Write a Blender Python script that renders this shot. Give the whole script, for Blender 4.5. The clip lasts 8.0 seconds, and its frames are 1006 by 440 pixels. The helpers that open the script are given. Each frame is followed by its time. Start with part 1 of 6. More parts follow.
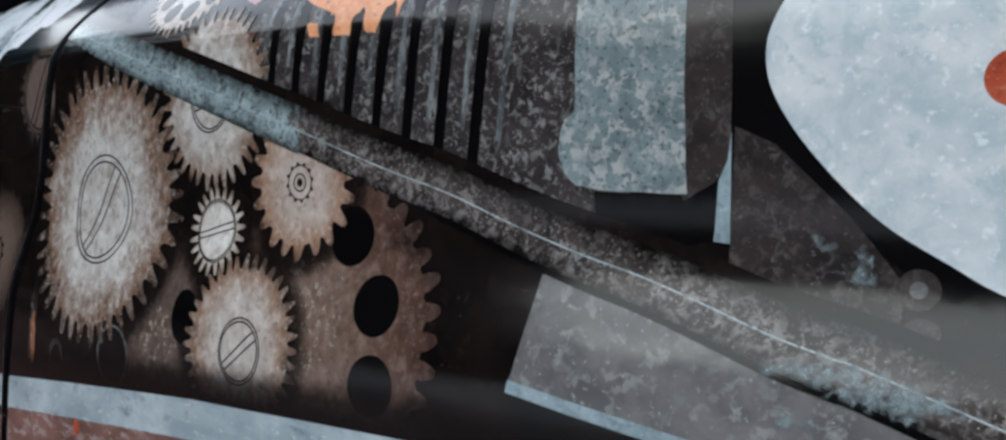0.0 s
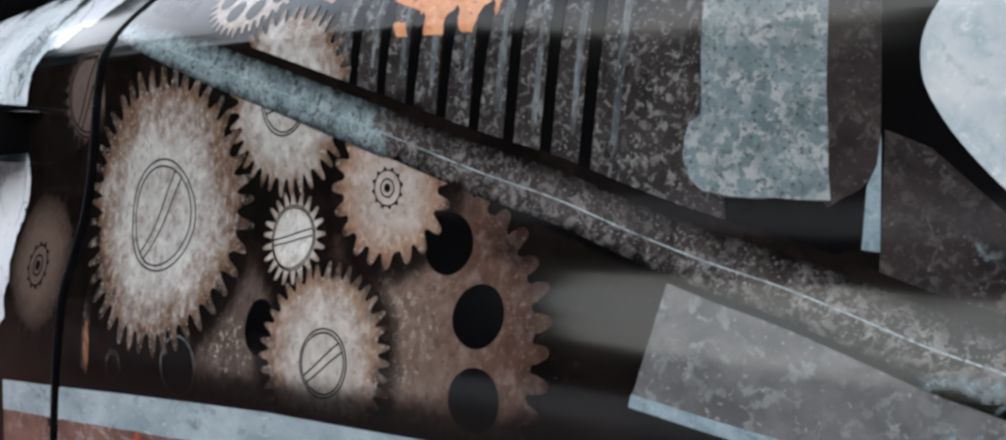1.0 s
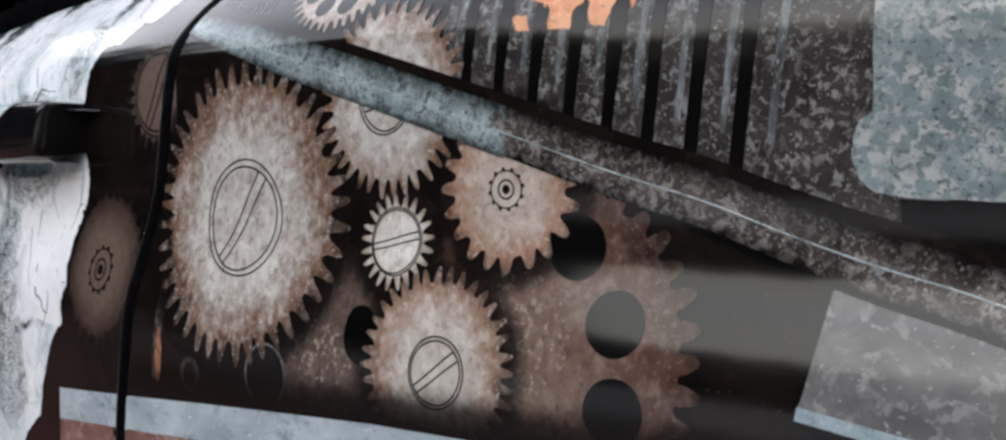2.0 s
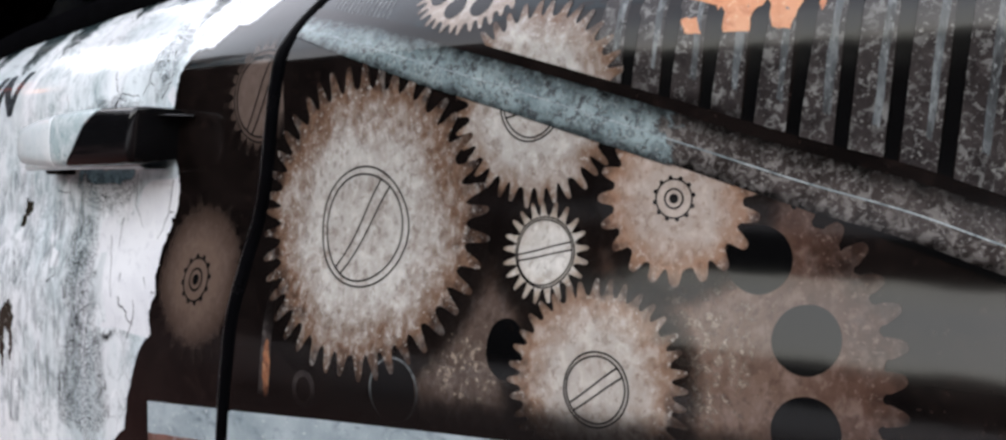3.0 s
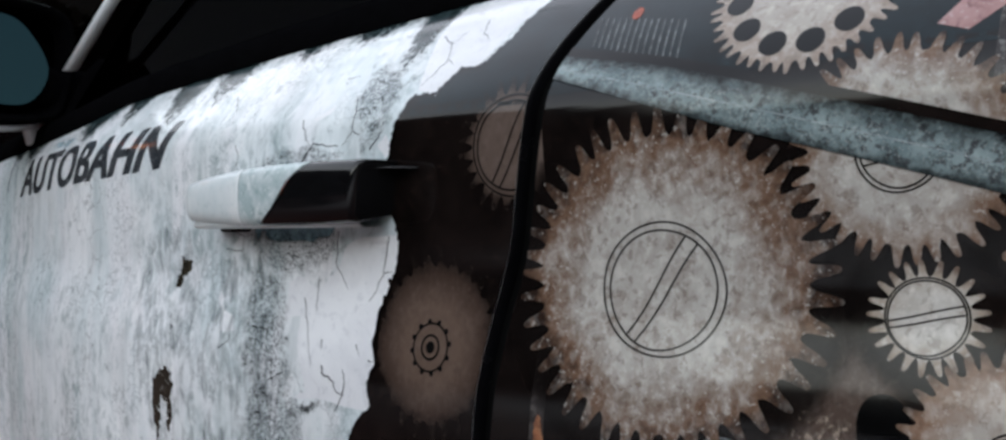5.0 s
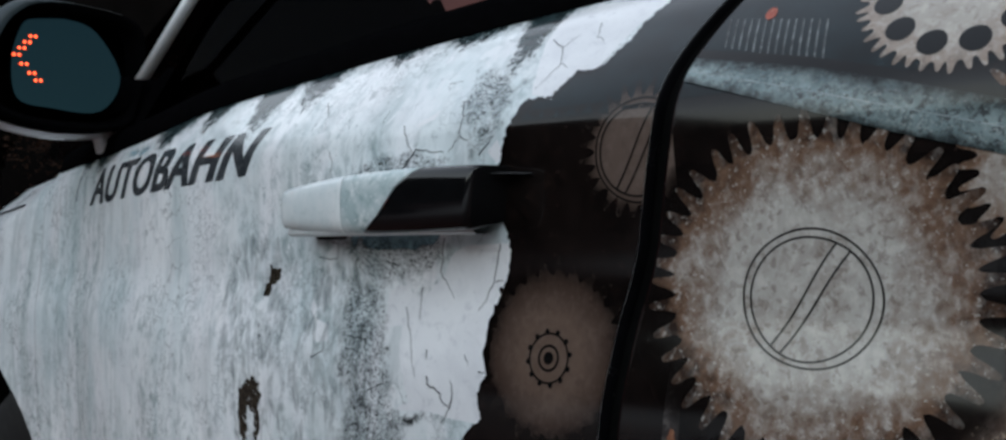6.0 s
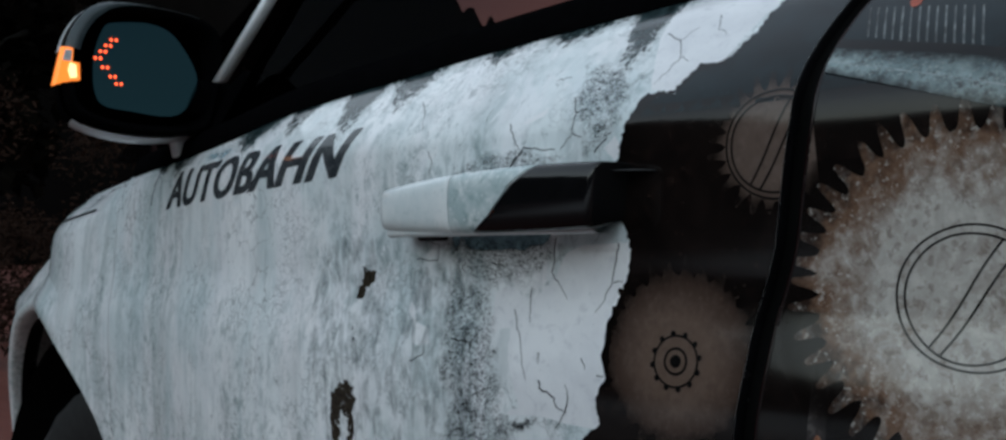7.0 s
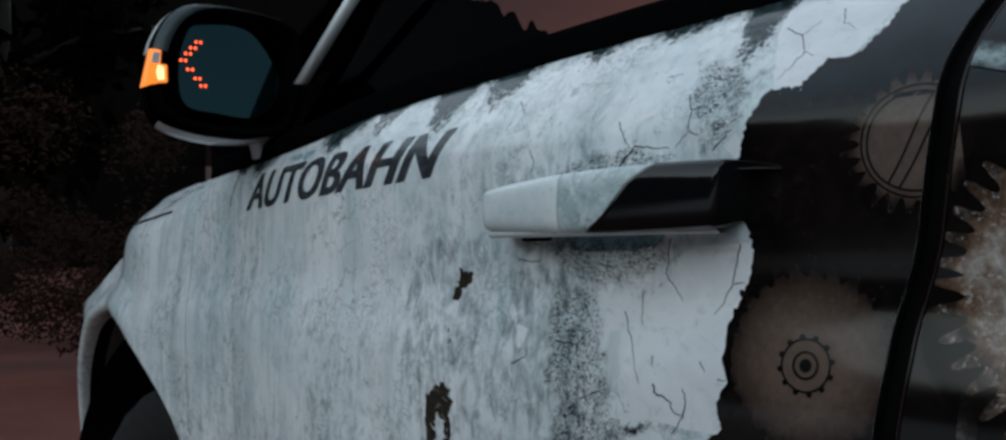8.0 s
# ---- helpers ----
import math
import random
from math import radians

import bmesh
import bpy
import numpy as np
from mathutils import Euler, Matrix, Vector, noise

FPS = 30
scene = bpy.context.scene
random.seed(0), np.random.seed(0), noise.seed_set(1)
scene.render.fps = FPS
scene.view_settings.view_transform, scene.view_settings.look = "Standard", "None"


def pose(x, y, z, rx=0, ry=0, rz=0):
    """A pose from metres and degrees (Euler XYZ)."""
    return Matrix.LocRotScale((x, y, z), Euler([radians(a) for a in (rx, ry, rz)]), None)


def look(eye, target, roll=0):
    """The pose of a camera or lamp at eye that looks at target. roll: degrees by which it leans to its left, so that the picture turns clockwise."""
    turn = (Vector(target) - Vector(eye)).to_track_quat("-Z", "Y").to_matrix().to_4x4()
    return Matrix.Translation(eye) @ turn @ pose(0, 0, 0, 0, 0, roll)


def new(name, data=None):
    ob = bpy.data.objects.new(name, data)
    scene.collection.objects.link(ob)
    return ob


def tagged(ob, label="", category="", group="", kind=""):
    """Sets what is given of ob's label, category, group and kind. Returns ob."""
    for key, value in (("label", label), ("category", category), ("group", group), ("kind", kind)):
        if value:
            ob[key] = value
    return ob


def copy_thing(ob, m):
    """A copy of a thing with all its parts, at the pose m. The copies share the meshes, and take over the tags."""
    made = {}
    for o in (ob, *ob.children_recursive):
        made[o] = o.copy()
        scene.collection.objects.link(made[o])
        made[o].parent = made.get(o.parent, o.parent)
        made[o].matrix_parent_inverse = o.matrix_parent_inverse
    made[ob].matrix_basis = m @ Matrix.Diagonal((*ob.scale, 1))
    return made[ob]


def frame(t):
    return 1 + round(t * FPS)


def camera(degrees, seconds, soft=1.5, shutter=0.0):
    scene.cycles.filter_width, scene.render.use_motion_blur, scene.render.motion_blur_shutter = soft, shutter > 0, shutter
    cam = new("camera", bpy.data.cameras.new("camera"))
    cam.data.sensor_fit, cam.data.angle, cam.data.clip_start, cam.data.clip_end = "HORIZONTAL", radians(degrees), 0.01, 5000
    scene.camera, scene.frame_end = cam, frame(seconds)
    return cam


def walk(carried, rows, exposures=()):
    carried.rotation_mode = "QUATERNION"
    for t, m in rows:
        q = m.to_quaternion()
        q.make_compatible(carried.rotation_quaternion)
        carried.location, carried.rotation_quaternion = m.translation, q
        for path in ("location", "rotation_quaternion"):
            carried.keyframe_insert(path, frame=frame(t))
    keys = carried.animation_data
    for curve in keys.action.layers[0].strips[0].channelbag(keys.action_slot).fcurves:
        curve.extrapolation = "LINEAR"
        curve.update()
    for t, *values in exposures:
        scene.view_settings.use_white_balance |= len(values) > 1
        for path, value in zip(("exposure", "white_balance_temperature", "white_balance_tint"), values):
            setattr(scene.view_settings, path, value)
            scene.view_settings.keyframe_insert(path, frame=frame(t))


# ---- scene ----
cam = camera(57.0, 8.0, soft=2.6)
SUN_UP, SUN_TURN, SUN_POWER, SUN_WIDE, SKY_STRENGTH = 0.8, -22.0, 0.2, 12.0, 0.15
EXPOSURES = [(0, 5.2, 7450, 17), (2.5, 5.35, 8100, 23), (4.5, 4.96, 7900, 20), (6.5, 4.28, 7350, 13), (8, 3.98, 7150, 9)]
PATH = [
    (0, (0.107, -0.04, 1.076), (-1.123, 1.536, 1.021), 1.9),
    (0.5, (0.082, -0.051, 1.078), (-1.134, 1.536, 1.014), 1.7),
    (1, (0.052, -0.061, 1.08), (-1.154, 1.533, 1.012), 1.4),
    (2.3, (-0.034, -0.093, 1.078), (-1.218, 1.517, 1.013), 1.4),
    (2.5, (-0.048, -0.1, 1.077), (-1.232, 1.511, 1.019), 1.5),
    (3, (-0.092, -0.118, 1.08), (-1.264, 1.501, 1.02), 1.3),
    (3.5, (-0.136, -0.133, 1.082), (-1.298, 1.494, 1.031), 0.9),
    (4, (-0.188, -0.147, 1.094), (-1.337, 1.489, 1.041), -0.1),
    (4.5, (-0.23, -0.159, 1.099), (-1.384, 1.474, 1.066), -0.5),
    (6, (-0.325, -0.195, 1.096), (-1.529, 1.402, 1.11), -0.5),
    (6.5, (-0.352, -0.204, 1.093), (-1.581, 1.374, 1.119), -0.4),
    (7, (-0.38, -0.215, 1.091), (-1.639, 1.339, 1.122), -0.6),
    (7.5, (-0.404, -0.225, 1.089), (-1.696, 1.301, 1.128), -0.5),
    (8, (-0.425, -0.238, 1.089), (-1.75, 1.261, 1.129), -0.5),
]
walk(cam, [(t, look(eye, target, roll)) for t, eye, target, roll in PATH], EXPOSURES)


# ---------------------------------------------------------------- world and light
world = bpy.data.worlds.new("dusk_sky")
scene.world = world
world.use_nodes = True
wn = world.node_tree
sky = wn.nodes.new("ShaderNodeTexSky")
sky.sky_type, sky.sun_disc = "NISHITA", False
sky.sun_elevation, sky.sun_rotation = radians(SUN_UP), radians(SUN_TURN)
sky.air_density, sky.dust_density, sky.ozone_density = 1.0, 2.0, 1.5
haze = wn.nodes.new("ShaderNodeHueSaturation")
haze.inputs["Saturation"].default_value = 0.72
wn.links.new(sky.outputs[0], haze.inputs["Color"])
veil = wn.nodes.new("ShaderNodeMix")  # thin even cloud
veil.data_type = "RGBA"
veil.inputs[0].default_value = 0.08
veil.inputs[7].default_value = (0.50, 0.60, 0.72, 1)
wn.links.new(haze.outputs[0], veil.inputs[6])
wn.links.new(veil.outputs[2], wn.nodes["Background"].inputs[0])
wn.nodes["Background"].inputs[1].default_value = SKY_STRENGTH
sun_data = bpy.data.lights.new("sun", "SUN")
sun_data.energy, sun_data.angle, sun_data.color = SUN_POWER, radians(SUN_WIDE), (1.0, 0.93, 0.86)
sun = new("sun", sun_data)
sun_way = Vector((math.sin(radians(SUN_TURN)) * math.cos(radians(SUN_UP)), math.cos(radians(SUN_TURN)) * math.cos(radians(SUN_UP)), math.sin(radians(SUN_UP))))
sun.matrix_world = look(sun_way * 60, (0, 0, 0))


# ---------------------------------------------------------------- materials
from mathutils.geometry import delaunay_2d_cdt


class Graph:
    """A material's nodes, with short calls for the ones in use."""

    def __init__(self, name):
        self.mat = bpy.data.materials.new(name)
        self.mat.use_nodes = True
        self.tree = self.mat.node_tree
        self.skin = self.tree.nodes["Principled BSDF"]
        self.where = self.node("ShaderNodeTexCoord").outputs["Object"]

    def node(self, kind, operation="", feature="", blend=""):
        made = self.tree.nodes.new(kind)
        if operation:
            made.operation = operation
        if feature:
            made.feature = feature
        if blend:
            made.data_type, made.blend_type = "RGBA", blend
        return made

    def link(self, a, b):
        self.tree.links.new(a, b)

    def set(self, socket, value):
        if isinstance(value, bpy.types.NodeSocket):
            self.link(value, socket)
        else:
            socket.default_value = value

    def stretched(self, sx, sy, sz, vec=None):
        m = self.node("ShaderNodeMapping")
        m.inputs["Scale"].default_value = (sx, sy, sz)
        self.link(vec or self.where, m.inputs["Vector"])
        return m.outputs[0]

    def shifted(self, vec=None):
        """The place, moved by the object's own random number."""
        info = self.node("ShaderNodeObjectInfo")
        add = self.node("ShaderNodeVectorMath", operation="ADD")
        mul = self.math("MULTIPLY", info.outputs["Random"], 37.0)
        self.link(vec or self.where, add.inputs[0])
        self.link(mul, add.inputs[1])
        return add.outputs[0]

    def noise(self, scale, detail=6.0, rough=0.6, vec=None, warp=0.0):
        n = self.node("ShaderNodeTexNoise")
        self.link(vec or self.where, n.inputs["Vector"])
        n.inputs["Scale"].default_value, n.inputs["Detail"].default_value = scale, detail
        n.inputs["Roughness"].default_value, n.inputs["Distortion"].default_value = rough, warp
        return n.outputs["Fac"]

    def cracks(self, scale, width, vec=None):
        """1 on the lines of a broken network, else 0."""
        v = self.node("ShaderNodeTexVoronoi", feature="DISTANCE_TO_EDGE")
        v.inputs["Scale"].default_value = scale
        wob = self.node("ShaderNodeTexNoise")
        wob.inputs["Scale"].default_value, wob.inputs["Detail"].default_value = scale * 1.7, 5.0
        self.link(vec or self.where, wob.inputs["Vector"])
        mix = self.node("ShaderNodeVectorMath", operation="MULTIPLY_ADD")
        self.link(wob.outputs["Color"], mix.inputs[0])
        mix.inputs[1].default_value = (1.1 / scale,) * 3
        self.link(vec or self.where, mix.inputs[2])
        self.link(mix.outputs[0], v.inputs["Vector"])
        return self.ramp(v.outputs["Distance"], [(0.0, 1.0), (width, 0.0)])

    def frayed(self, much):
        """0 inside a film, down to -much at its edge."""
        at = self.node("ShaderNodeAttribute")
        at.attribute_name = "inside"
        return self.math("MULTIPLY", self.math("SUBTRACT", at.outputs["Fac"], 1.0), much)

    def math(self, op, a, b=0.0):
        m = self.node("ShaderNodeMath", operation=op)
        self.set(m.inputs[0], a)
        self.set(m.inputs[1], b)
        return m.outputs[0]

    def ramp(self, fac, stops):
        r = self.node("ShaderNodeValToRGB")
        self.link(fac, r.inputs[0])
        e = r.color_ramp.elements
        while len(e) < len(stops):
            e.new(0.5)
        for item, (at, c) in zip(e, stops):
            item.position = at
            item.color = (c, c, c, 1) if isinstance(c, float) else (*c, 1)
        return r.outputs[0]

    def mix(self, fac, a, b, blend="MIX"):
        m = self.node("ShaderNodeMix", blend=blend)
        self.set(m.inputs[0], fac)
        for socket, value in ((m.inputs[6], a), (m.inputs[7], b)):
            self.set(socket, value if isinstance(value, bpy.types.NodeSocket) else (*value, 1))
        return m.outputs[2]

    def bump(self, height, strength, distance=0.001):
        b = self.node("ShaderNodeBump")
        b.inputs["Strength"].default_value, b.inputs["Distance"].default_value = strength, distance
        self.link(height, b.inputs["Height"])
        self.link(b.outputs[0], self.skin.inputs["Normal"])

    def done(self, colour, rough=0.5, metal=0.0, coat=0.0, coat_rough=0.05, coat_ior=1.5, gloss=0.5):
        s = self.skin.inputs
        self.set(s["Base Color"], colour if isinstance(colour, bpy.types.NodeSocket) else (*colour, 1))
        self.set(s["Roughness"], rough)
        s["Metallic"].default_value, s["Coat Weight"].default_value = metal, coat
        s["Coat Roughness"].default_value, s["Coat IOR"].default_value = coat_rough, coat_ior
        s["Specular IOR Level"].default_value = gloss
        return self.mat


COAT = dict(coat=1.0, coat_rough=0.11, coat_ior=1.40, rough=0.7, gloss=0.0)


def mottled(name, patch, fleck, speck, patch_scale=35.0, fleck_scale=190.0, amount=(0.48, 0.62), speck_amount=(0.6, 0.68), stretch=(1, 1, 1), finish=COAT, across=None, fray=0.0):
    """Printed metal: broad patches of two tones, flecks over them and fine specks."""
    g = Graph(name)
    vec = g.shifted(g.stretched(*stretch))
    col = g.ramp(g.noise(patch_scale, 5, 0.6, vec, 0.4), [(0.36, patch[0]), (0.64, patch[1])])
    f = g.ramp(g.noise(fleck_scale, 4, 0.62, vec, 0.5), [(amount[0], 0.0), (amount[1], 1.0)])
    spread = g.ramp(g.noise(patch_scale * 1.6, 3, 0.5, vec), [(0.35, 0.25), (0.6, 1.0)])
    col = g.mix(g.math("MULTIPLY", f, spread), col, fleck)
    s = g.ramp(g.noise(fleck_scale * 2.3, 3, 0.6, vec), [(speck_amount[0], 0.0), (speck_amount[1], 1.0)])
    col = g.mix(g.math("MULTIPLY", s, 0.7), col, speck)
    if across:
        at = g.node("ShaderNodeAttribute")
        at.attribute_name = "across"
        wob = g.math("MULTIPLY", g.math("SUBTRACT", g.noise(130, 4, 0.6, vec), 0.5), 0.5)
        col = g.mix(1.0, col, g.ramp(g.math("ADD", at.outputs["Fac"], wob), across), "MULTIPLY")
        if fray:
            g.link(g.ramp(g.math("ADD", g.noise(150, 5, 0.6, vec), g.frayed(fray)), [(0.14, 0.0), (0.26, 1.0)]), g.skin.inputs["Alpha"])
    g.bump(g.noise(260, 2, 0.5), 0.03, 0.0006)
    return g.done(col, **finish)


def gear_print(name, radius, heart=(0.405, 0.378, 0.345), rim=(0.175, 0.102, 0.068), edge=(0.022, 0.012, 0.009), fade=(0.42, 0.75, 0.94), wear=1.0):
    """Printed gear: pale worn metal in the middle, rust towards the rim and dark tooth tips, all broken up by wear."""
    g = Graph(name)
    vec = g.shifted()
    length = g.node("ShaderNodeVectorMath", operation="LENGTH")
    flat = g.stretched(1, 0, 1)
    g.link(flat, length.inputs[0])
    far = g.math("DIVIDE", length.outputs["Value"], radius)
    far = g.math("ADD", far, g.math("MULTIPLY", g.math("SUBTRACT", g.noise(38, 4, 0.6, vec, 0.0), 0.5), 0.62 * wear))
    far = g.math("ADD", far, g.math("MULTIPLY", g.math("SUBTRACT", g.noise(150, 4, 0.6, vec, 0.3), 0.5), 0.42 * wear))
    col = g.ramp(far, [(fade[0], heart), (fade[1], rim), (fade[2], edge)])
    streak = g.ramp(g.noise(150, 4, 0.6, g.stretched(1.1, 1, 0.75, vec), 0.2), [(0.48, 0.0), (0.64, 1.0)])
    shown = g.ramp(far, [(0.55, 0.45), (fade[2], 0.12)])
    col = g.mix(g.math("MULTIPLY", g.math("MULTIPLY", streak, wear), shown), col, [min(1.0, c * 1.35 + 0.05) for c in heart])
    dark = g.ramp(g.noise(210, 4, 0.6, g.stretched(1, 1, 0.85, vec), 0.4), [(0.54, 0.0), (0.62, 1.0)])
    col = g.mix(g.math("MULTIPLY", dark, 0.42 * wear), col, [c * 0.55 for c in rim])
    blotch = g.ramp(g.noise(62, 5, 0.65, vec, 0.6), [(0.50, 0.0), (0.62, 1.0)])
    col = g.mix(g.math("MULTIPLY", blotch, 0.30 * wear), col, [c * 0.8 for c in rim])
    fleck = g.ramp(g.noise(330, 3, 0.6, vec, 0.3), [(0.60, 0.0), (0.66, 1.0)])
    col = g.mix(g.math("MULTIPLY", fleck, 0.45 * wear), col, [min(1.0, c * 1.3 + 0.03) for c in heart])
    g.bump(g.noise(260, 2, 0.5), 0.03, 0.0006)
    return g.done(col, **COAT)


def plain(name, colour, rough=0.5, metal=0.0, scale=60.0, vary=0.25, **more):
    """One tone with a slight unevenness and a grain."""
    g = Graph(name)
    low, high = [c * (1 - vary) for c in colour], [min(1, c * (1 + vary)) for c in colour]
    col = g.ramp(g.noise(scale, 5, 0.6), [(0.3, low), (0.7, high)])
    g.bump(g.noise(scale * 6, 3, 0.5), 0.08, 0.0005)
    return g.done(col, rough=g.ramp(g.noise(scale * 0.5, 3), [(0.3, max(0.0, rough - 0.06)), (0.7, rough + 0.06)]), metal=metal, **more)


def weathered_white():
    """White wall print: broad run-down streaks, grey-green stains, hairline cracks and flaked spots."""
    g = Graph("weathered_white")
    col = g.ramp(g.noise(4.5, 5, 0.6, None, 0.5), [(0.36, (0.74, 0.785, 0.795)), (0.60, (0.92, 0.925, 0.93))])
    broad = g.ramp(g.noise(15, 5, 0.55, g.stretched(1.0, 1.0, 0.10), 0.4), [(0.45, 0.0), (0.66, 1.0)])
    col = g.mix(g.math("MULTIPLY", broad, 0.48), col, (0.38, 0.48, 0.49))
    runs = g.ramp(g.noise(34, 6, 0.62, g.stretched(1.0, 1.0, 0.12), 0.3), [(0.50, 0.0), (0.74, 1.0)])
    col = g.mix(g.math("MULTIPLY", runs, 0.50), col, (0.27, 0.33, 0.34))
    pale = g.ramp(g.noise(20, 5, 0.6, g.stretched(1.0, 1.0, 0.25), 0.7), [(0.52, 0.0), (0.60, 1.0)])
    col = g.mix(g.math("MULTIPLY", pale, 0.60), col, (0.85, 0.85, 0.87))
    warm = g.ramp(g.noise(9, 4, 0.6, g.stretched(1.3, 1, 0.7)), [(0.48, 0.0), (0.70, 1.0)])
    col = g.mix(g.math("MULTIPLY", warm, 0.30), col, (0.76, 0.67, 0.68))
    spread = g.ramp(g.noise(6, 4, 0.6), [(0.42, 0.08), (0.60, 0.90)])
    mottle = g.ramp(g.noise(75, 5, 0.7, g.stretched(1.0, 1.0, 0.7), 0.5), [(0.48, 0.0), (0.68, 1.0)])
    col = g.mix(g.math("MULTIPLY", mottle, spread), col, (0.27, 0.34, 0.35))
    chips = g.ramp(g.noise(48, 4, 0.6, g.stretched(1.0, 1.0, 0.8), 1.2), [(0.640, 0.0), (0.655, 1.0)])
    col = g.mix(g.math("MULTIPLY", chips, 0.75), col, (0.84, 0.85, 0.86))
    zone = g.ramp(g.noise(7.5, 4, 0.55), [(0.50, 0.0), (0.60, 1.0)])
    col = g.mix(g.math("MULTIPLY", g.math("MULTIPLY", g.cracks(34, 0.028), zone), 0.75), col, (0.10, 0.11, 0.12))
    zone2 = g.ramp(g.noise(12, 4, 0.6, g.stretched(1, 1, 1.4)), [(0.50, 0.0), (0.60, 1.0)])
    col = g.mix(g.math("MULTIPLY", g.math("MULTIPLY", g.cracks(120, 0.07), zone2), 0.62), col, (0.15, 0.17, 0.18))
    lines = g.ramp(g.noise(95, 5, 0.65, g.stretched(1.0, 1.0, 0.14), 0.5), [(0.56, 0.0), (0.72, 1.0)])
    col = g.mix(g.math("MULTIPLY", lines, 0.40), col, (0.24, 0.30, 0.31))
    specks = g.ramp(g.noise(260, 4, 0.7, g.stretched(1.0, 1.0, 0.8), 0.6), [(0.60, 0.0), (0.68, 1.0)])
    col = g.mix(g.math("MULTIPLY", g.math("MULTIPLY", specks, spread), 0.75), col, (0.14, 0.17, 0.18))
    teal = g.ramp(g.noise(8, 5, 0.6, g.stretched(1.0, 1.0, 0.5), 0.6), [(0.52, 0.0), (0.64, 1.0)])
    col = g.mix(g.math("MULTIPLY", teal, 0.28), col, (0.42, 0.57, 0.60))
    flake = g.ramp(g.noise(85, 5, 0.65, g.stretched(1.2, 1, 0.7), 0.8), [(0.635, 0.0), (0.665, 1.0)])
    col = g.mix(g.math("MULTIPLY", flake, 0.45), col, (0.17, 0.21, 0.22))
    g.bump(g.noise(240, 2, 0.5), 0.03, 0.0006)
    return g.done(col, **COAT)


def ragged(name, colour, scale=60.0, cut=(0.44, 0.50), stretch=(1, 1, 1), warp=1.2, strength=1.0):
    """A stain of a shape broken up by gaps, through which the paint below shows."""
    g = Graph(name)
    vec = g.shifted(g.stretched(*stretch))
    mask = g.ramp(g.math("ADD", g.noise(scale, 6, 0.65, vec, warp), g.frayed(0.26)), [(cut[0], 0.0), (cut[1], strength)])
    tone = g.ramp(g.noise(scale * 3, 4, 0.6, vec), [(0.3, [c * 0.6 for c in colour]), (0.7, [c * 1.6 for c in colour])])
    mat = g.done(tone, **COAT)
    g.link(mask, g.skin.inputs["Alpha"])
    return mat


def belt_stain_print():
    """Dark mould that runs down from the window's foot and frays out; 'fade' is how deep it has run."""
    g = Graph("belt_stain")
    fade = g.node("ShaderNodeAttribute")
    fade.attribute_name = "fade"
    coarse = g.noise(42, 7, 0.72, g.stretched(1.2, 1, 0.6), 0.5)
    fine = g.noise(190, 6, 0.78, g.stretched(1.0, 1, 0.7), 0.6)
    both = g.math("ADD", g.math("MULTIPLY", coarse, 0.80), g.math("MULTIPLY", fine, 1.45))
    mask = g.ramp(g.math("MULTIPLY", 0.5, g.math("ADD", both, g.math("MULTIPLY", g.math("SUBTRACT", fade.outputs["Fac"], 0.5), 0.95))), [(0.555, 0.0), (0.59, 0.6), (0.65, 0.97)])
    tone = g.ramp(g.noise(150, 4, 0.6), [(0.35, (0.005, 0.010, 0.011)), (0.7, (0.050, 0.085, 0.090))])
    mat = g.done(tone, **COAT)
    g.link(mask, g.skin.inputs["Alpha"])
    return mat


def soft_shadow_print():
    """Dark printed shading that thins out; 'fade' is how dense it is."""
    g = Graph("soft_dark_print")
    fade = g.node("ShaderNodeAttribute")
    fade.attribute_name = "fade"
    wob = g.math("MULTIPLY", g.math("SUBTRACT", g.noise(110, 5, 0.65), 0.5), 0.55)
    mask = g.ramp(g.math("ADD", fade.outputs["Fac"], g.math("MULTIPLY", wob, g.math("MINIMUM", 1.0, g.math("MULTIPLY", fade.outputs["Fac"], 3.0)))), [(0.02, 0.0), (0.55, 0.72), (1.0, 0.92)])
    mat = g.done((0.006, 0.0042, 0.0038), **COAT)
    g.link(mask, g.skin.inputs["Alpha"])
    return mat


BELT_STAIN = belt_stain_print()
SOFT_SHADOW = soft_shadow_print()


def crackled(name, colour, scale, cut, zone, strength):
    """Fine broken specks and hairlines of dark in patches, with the paint below between them."""
    g = Graph(name)
    vec = g.shifted()
    mask = g.ramp(g.math("ADD", g.noise(scale * 0.12, 4, 0.6, vec, 0.4), g.frayed(0.34)), [(zone[0], 0.0), (zone[1], strength)])
    net = g.ramp(g.noise(scale, 3, 0.7, g.stretched(0.8, 1.0, 1.15, vec), 0.9), [(cut[0], 0.0), (cut[1], 1.0)])
    hair = g.math("MULTIPLY", g.cracks(scale * 0.42, 0.055, vec), g.ramp(g.noise(scale * 0.2, 3, 0.6, vec), [(0.45, 0.0), (0.55, 0.9)]))
    mat = g.done(colour, **COAT)
    g.link(g.math("MULTIPLY", mask, g.math("MAXIMUM", net, hair)), g.skin.inputs["Alpha"])
    return mat


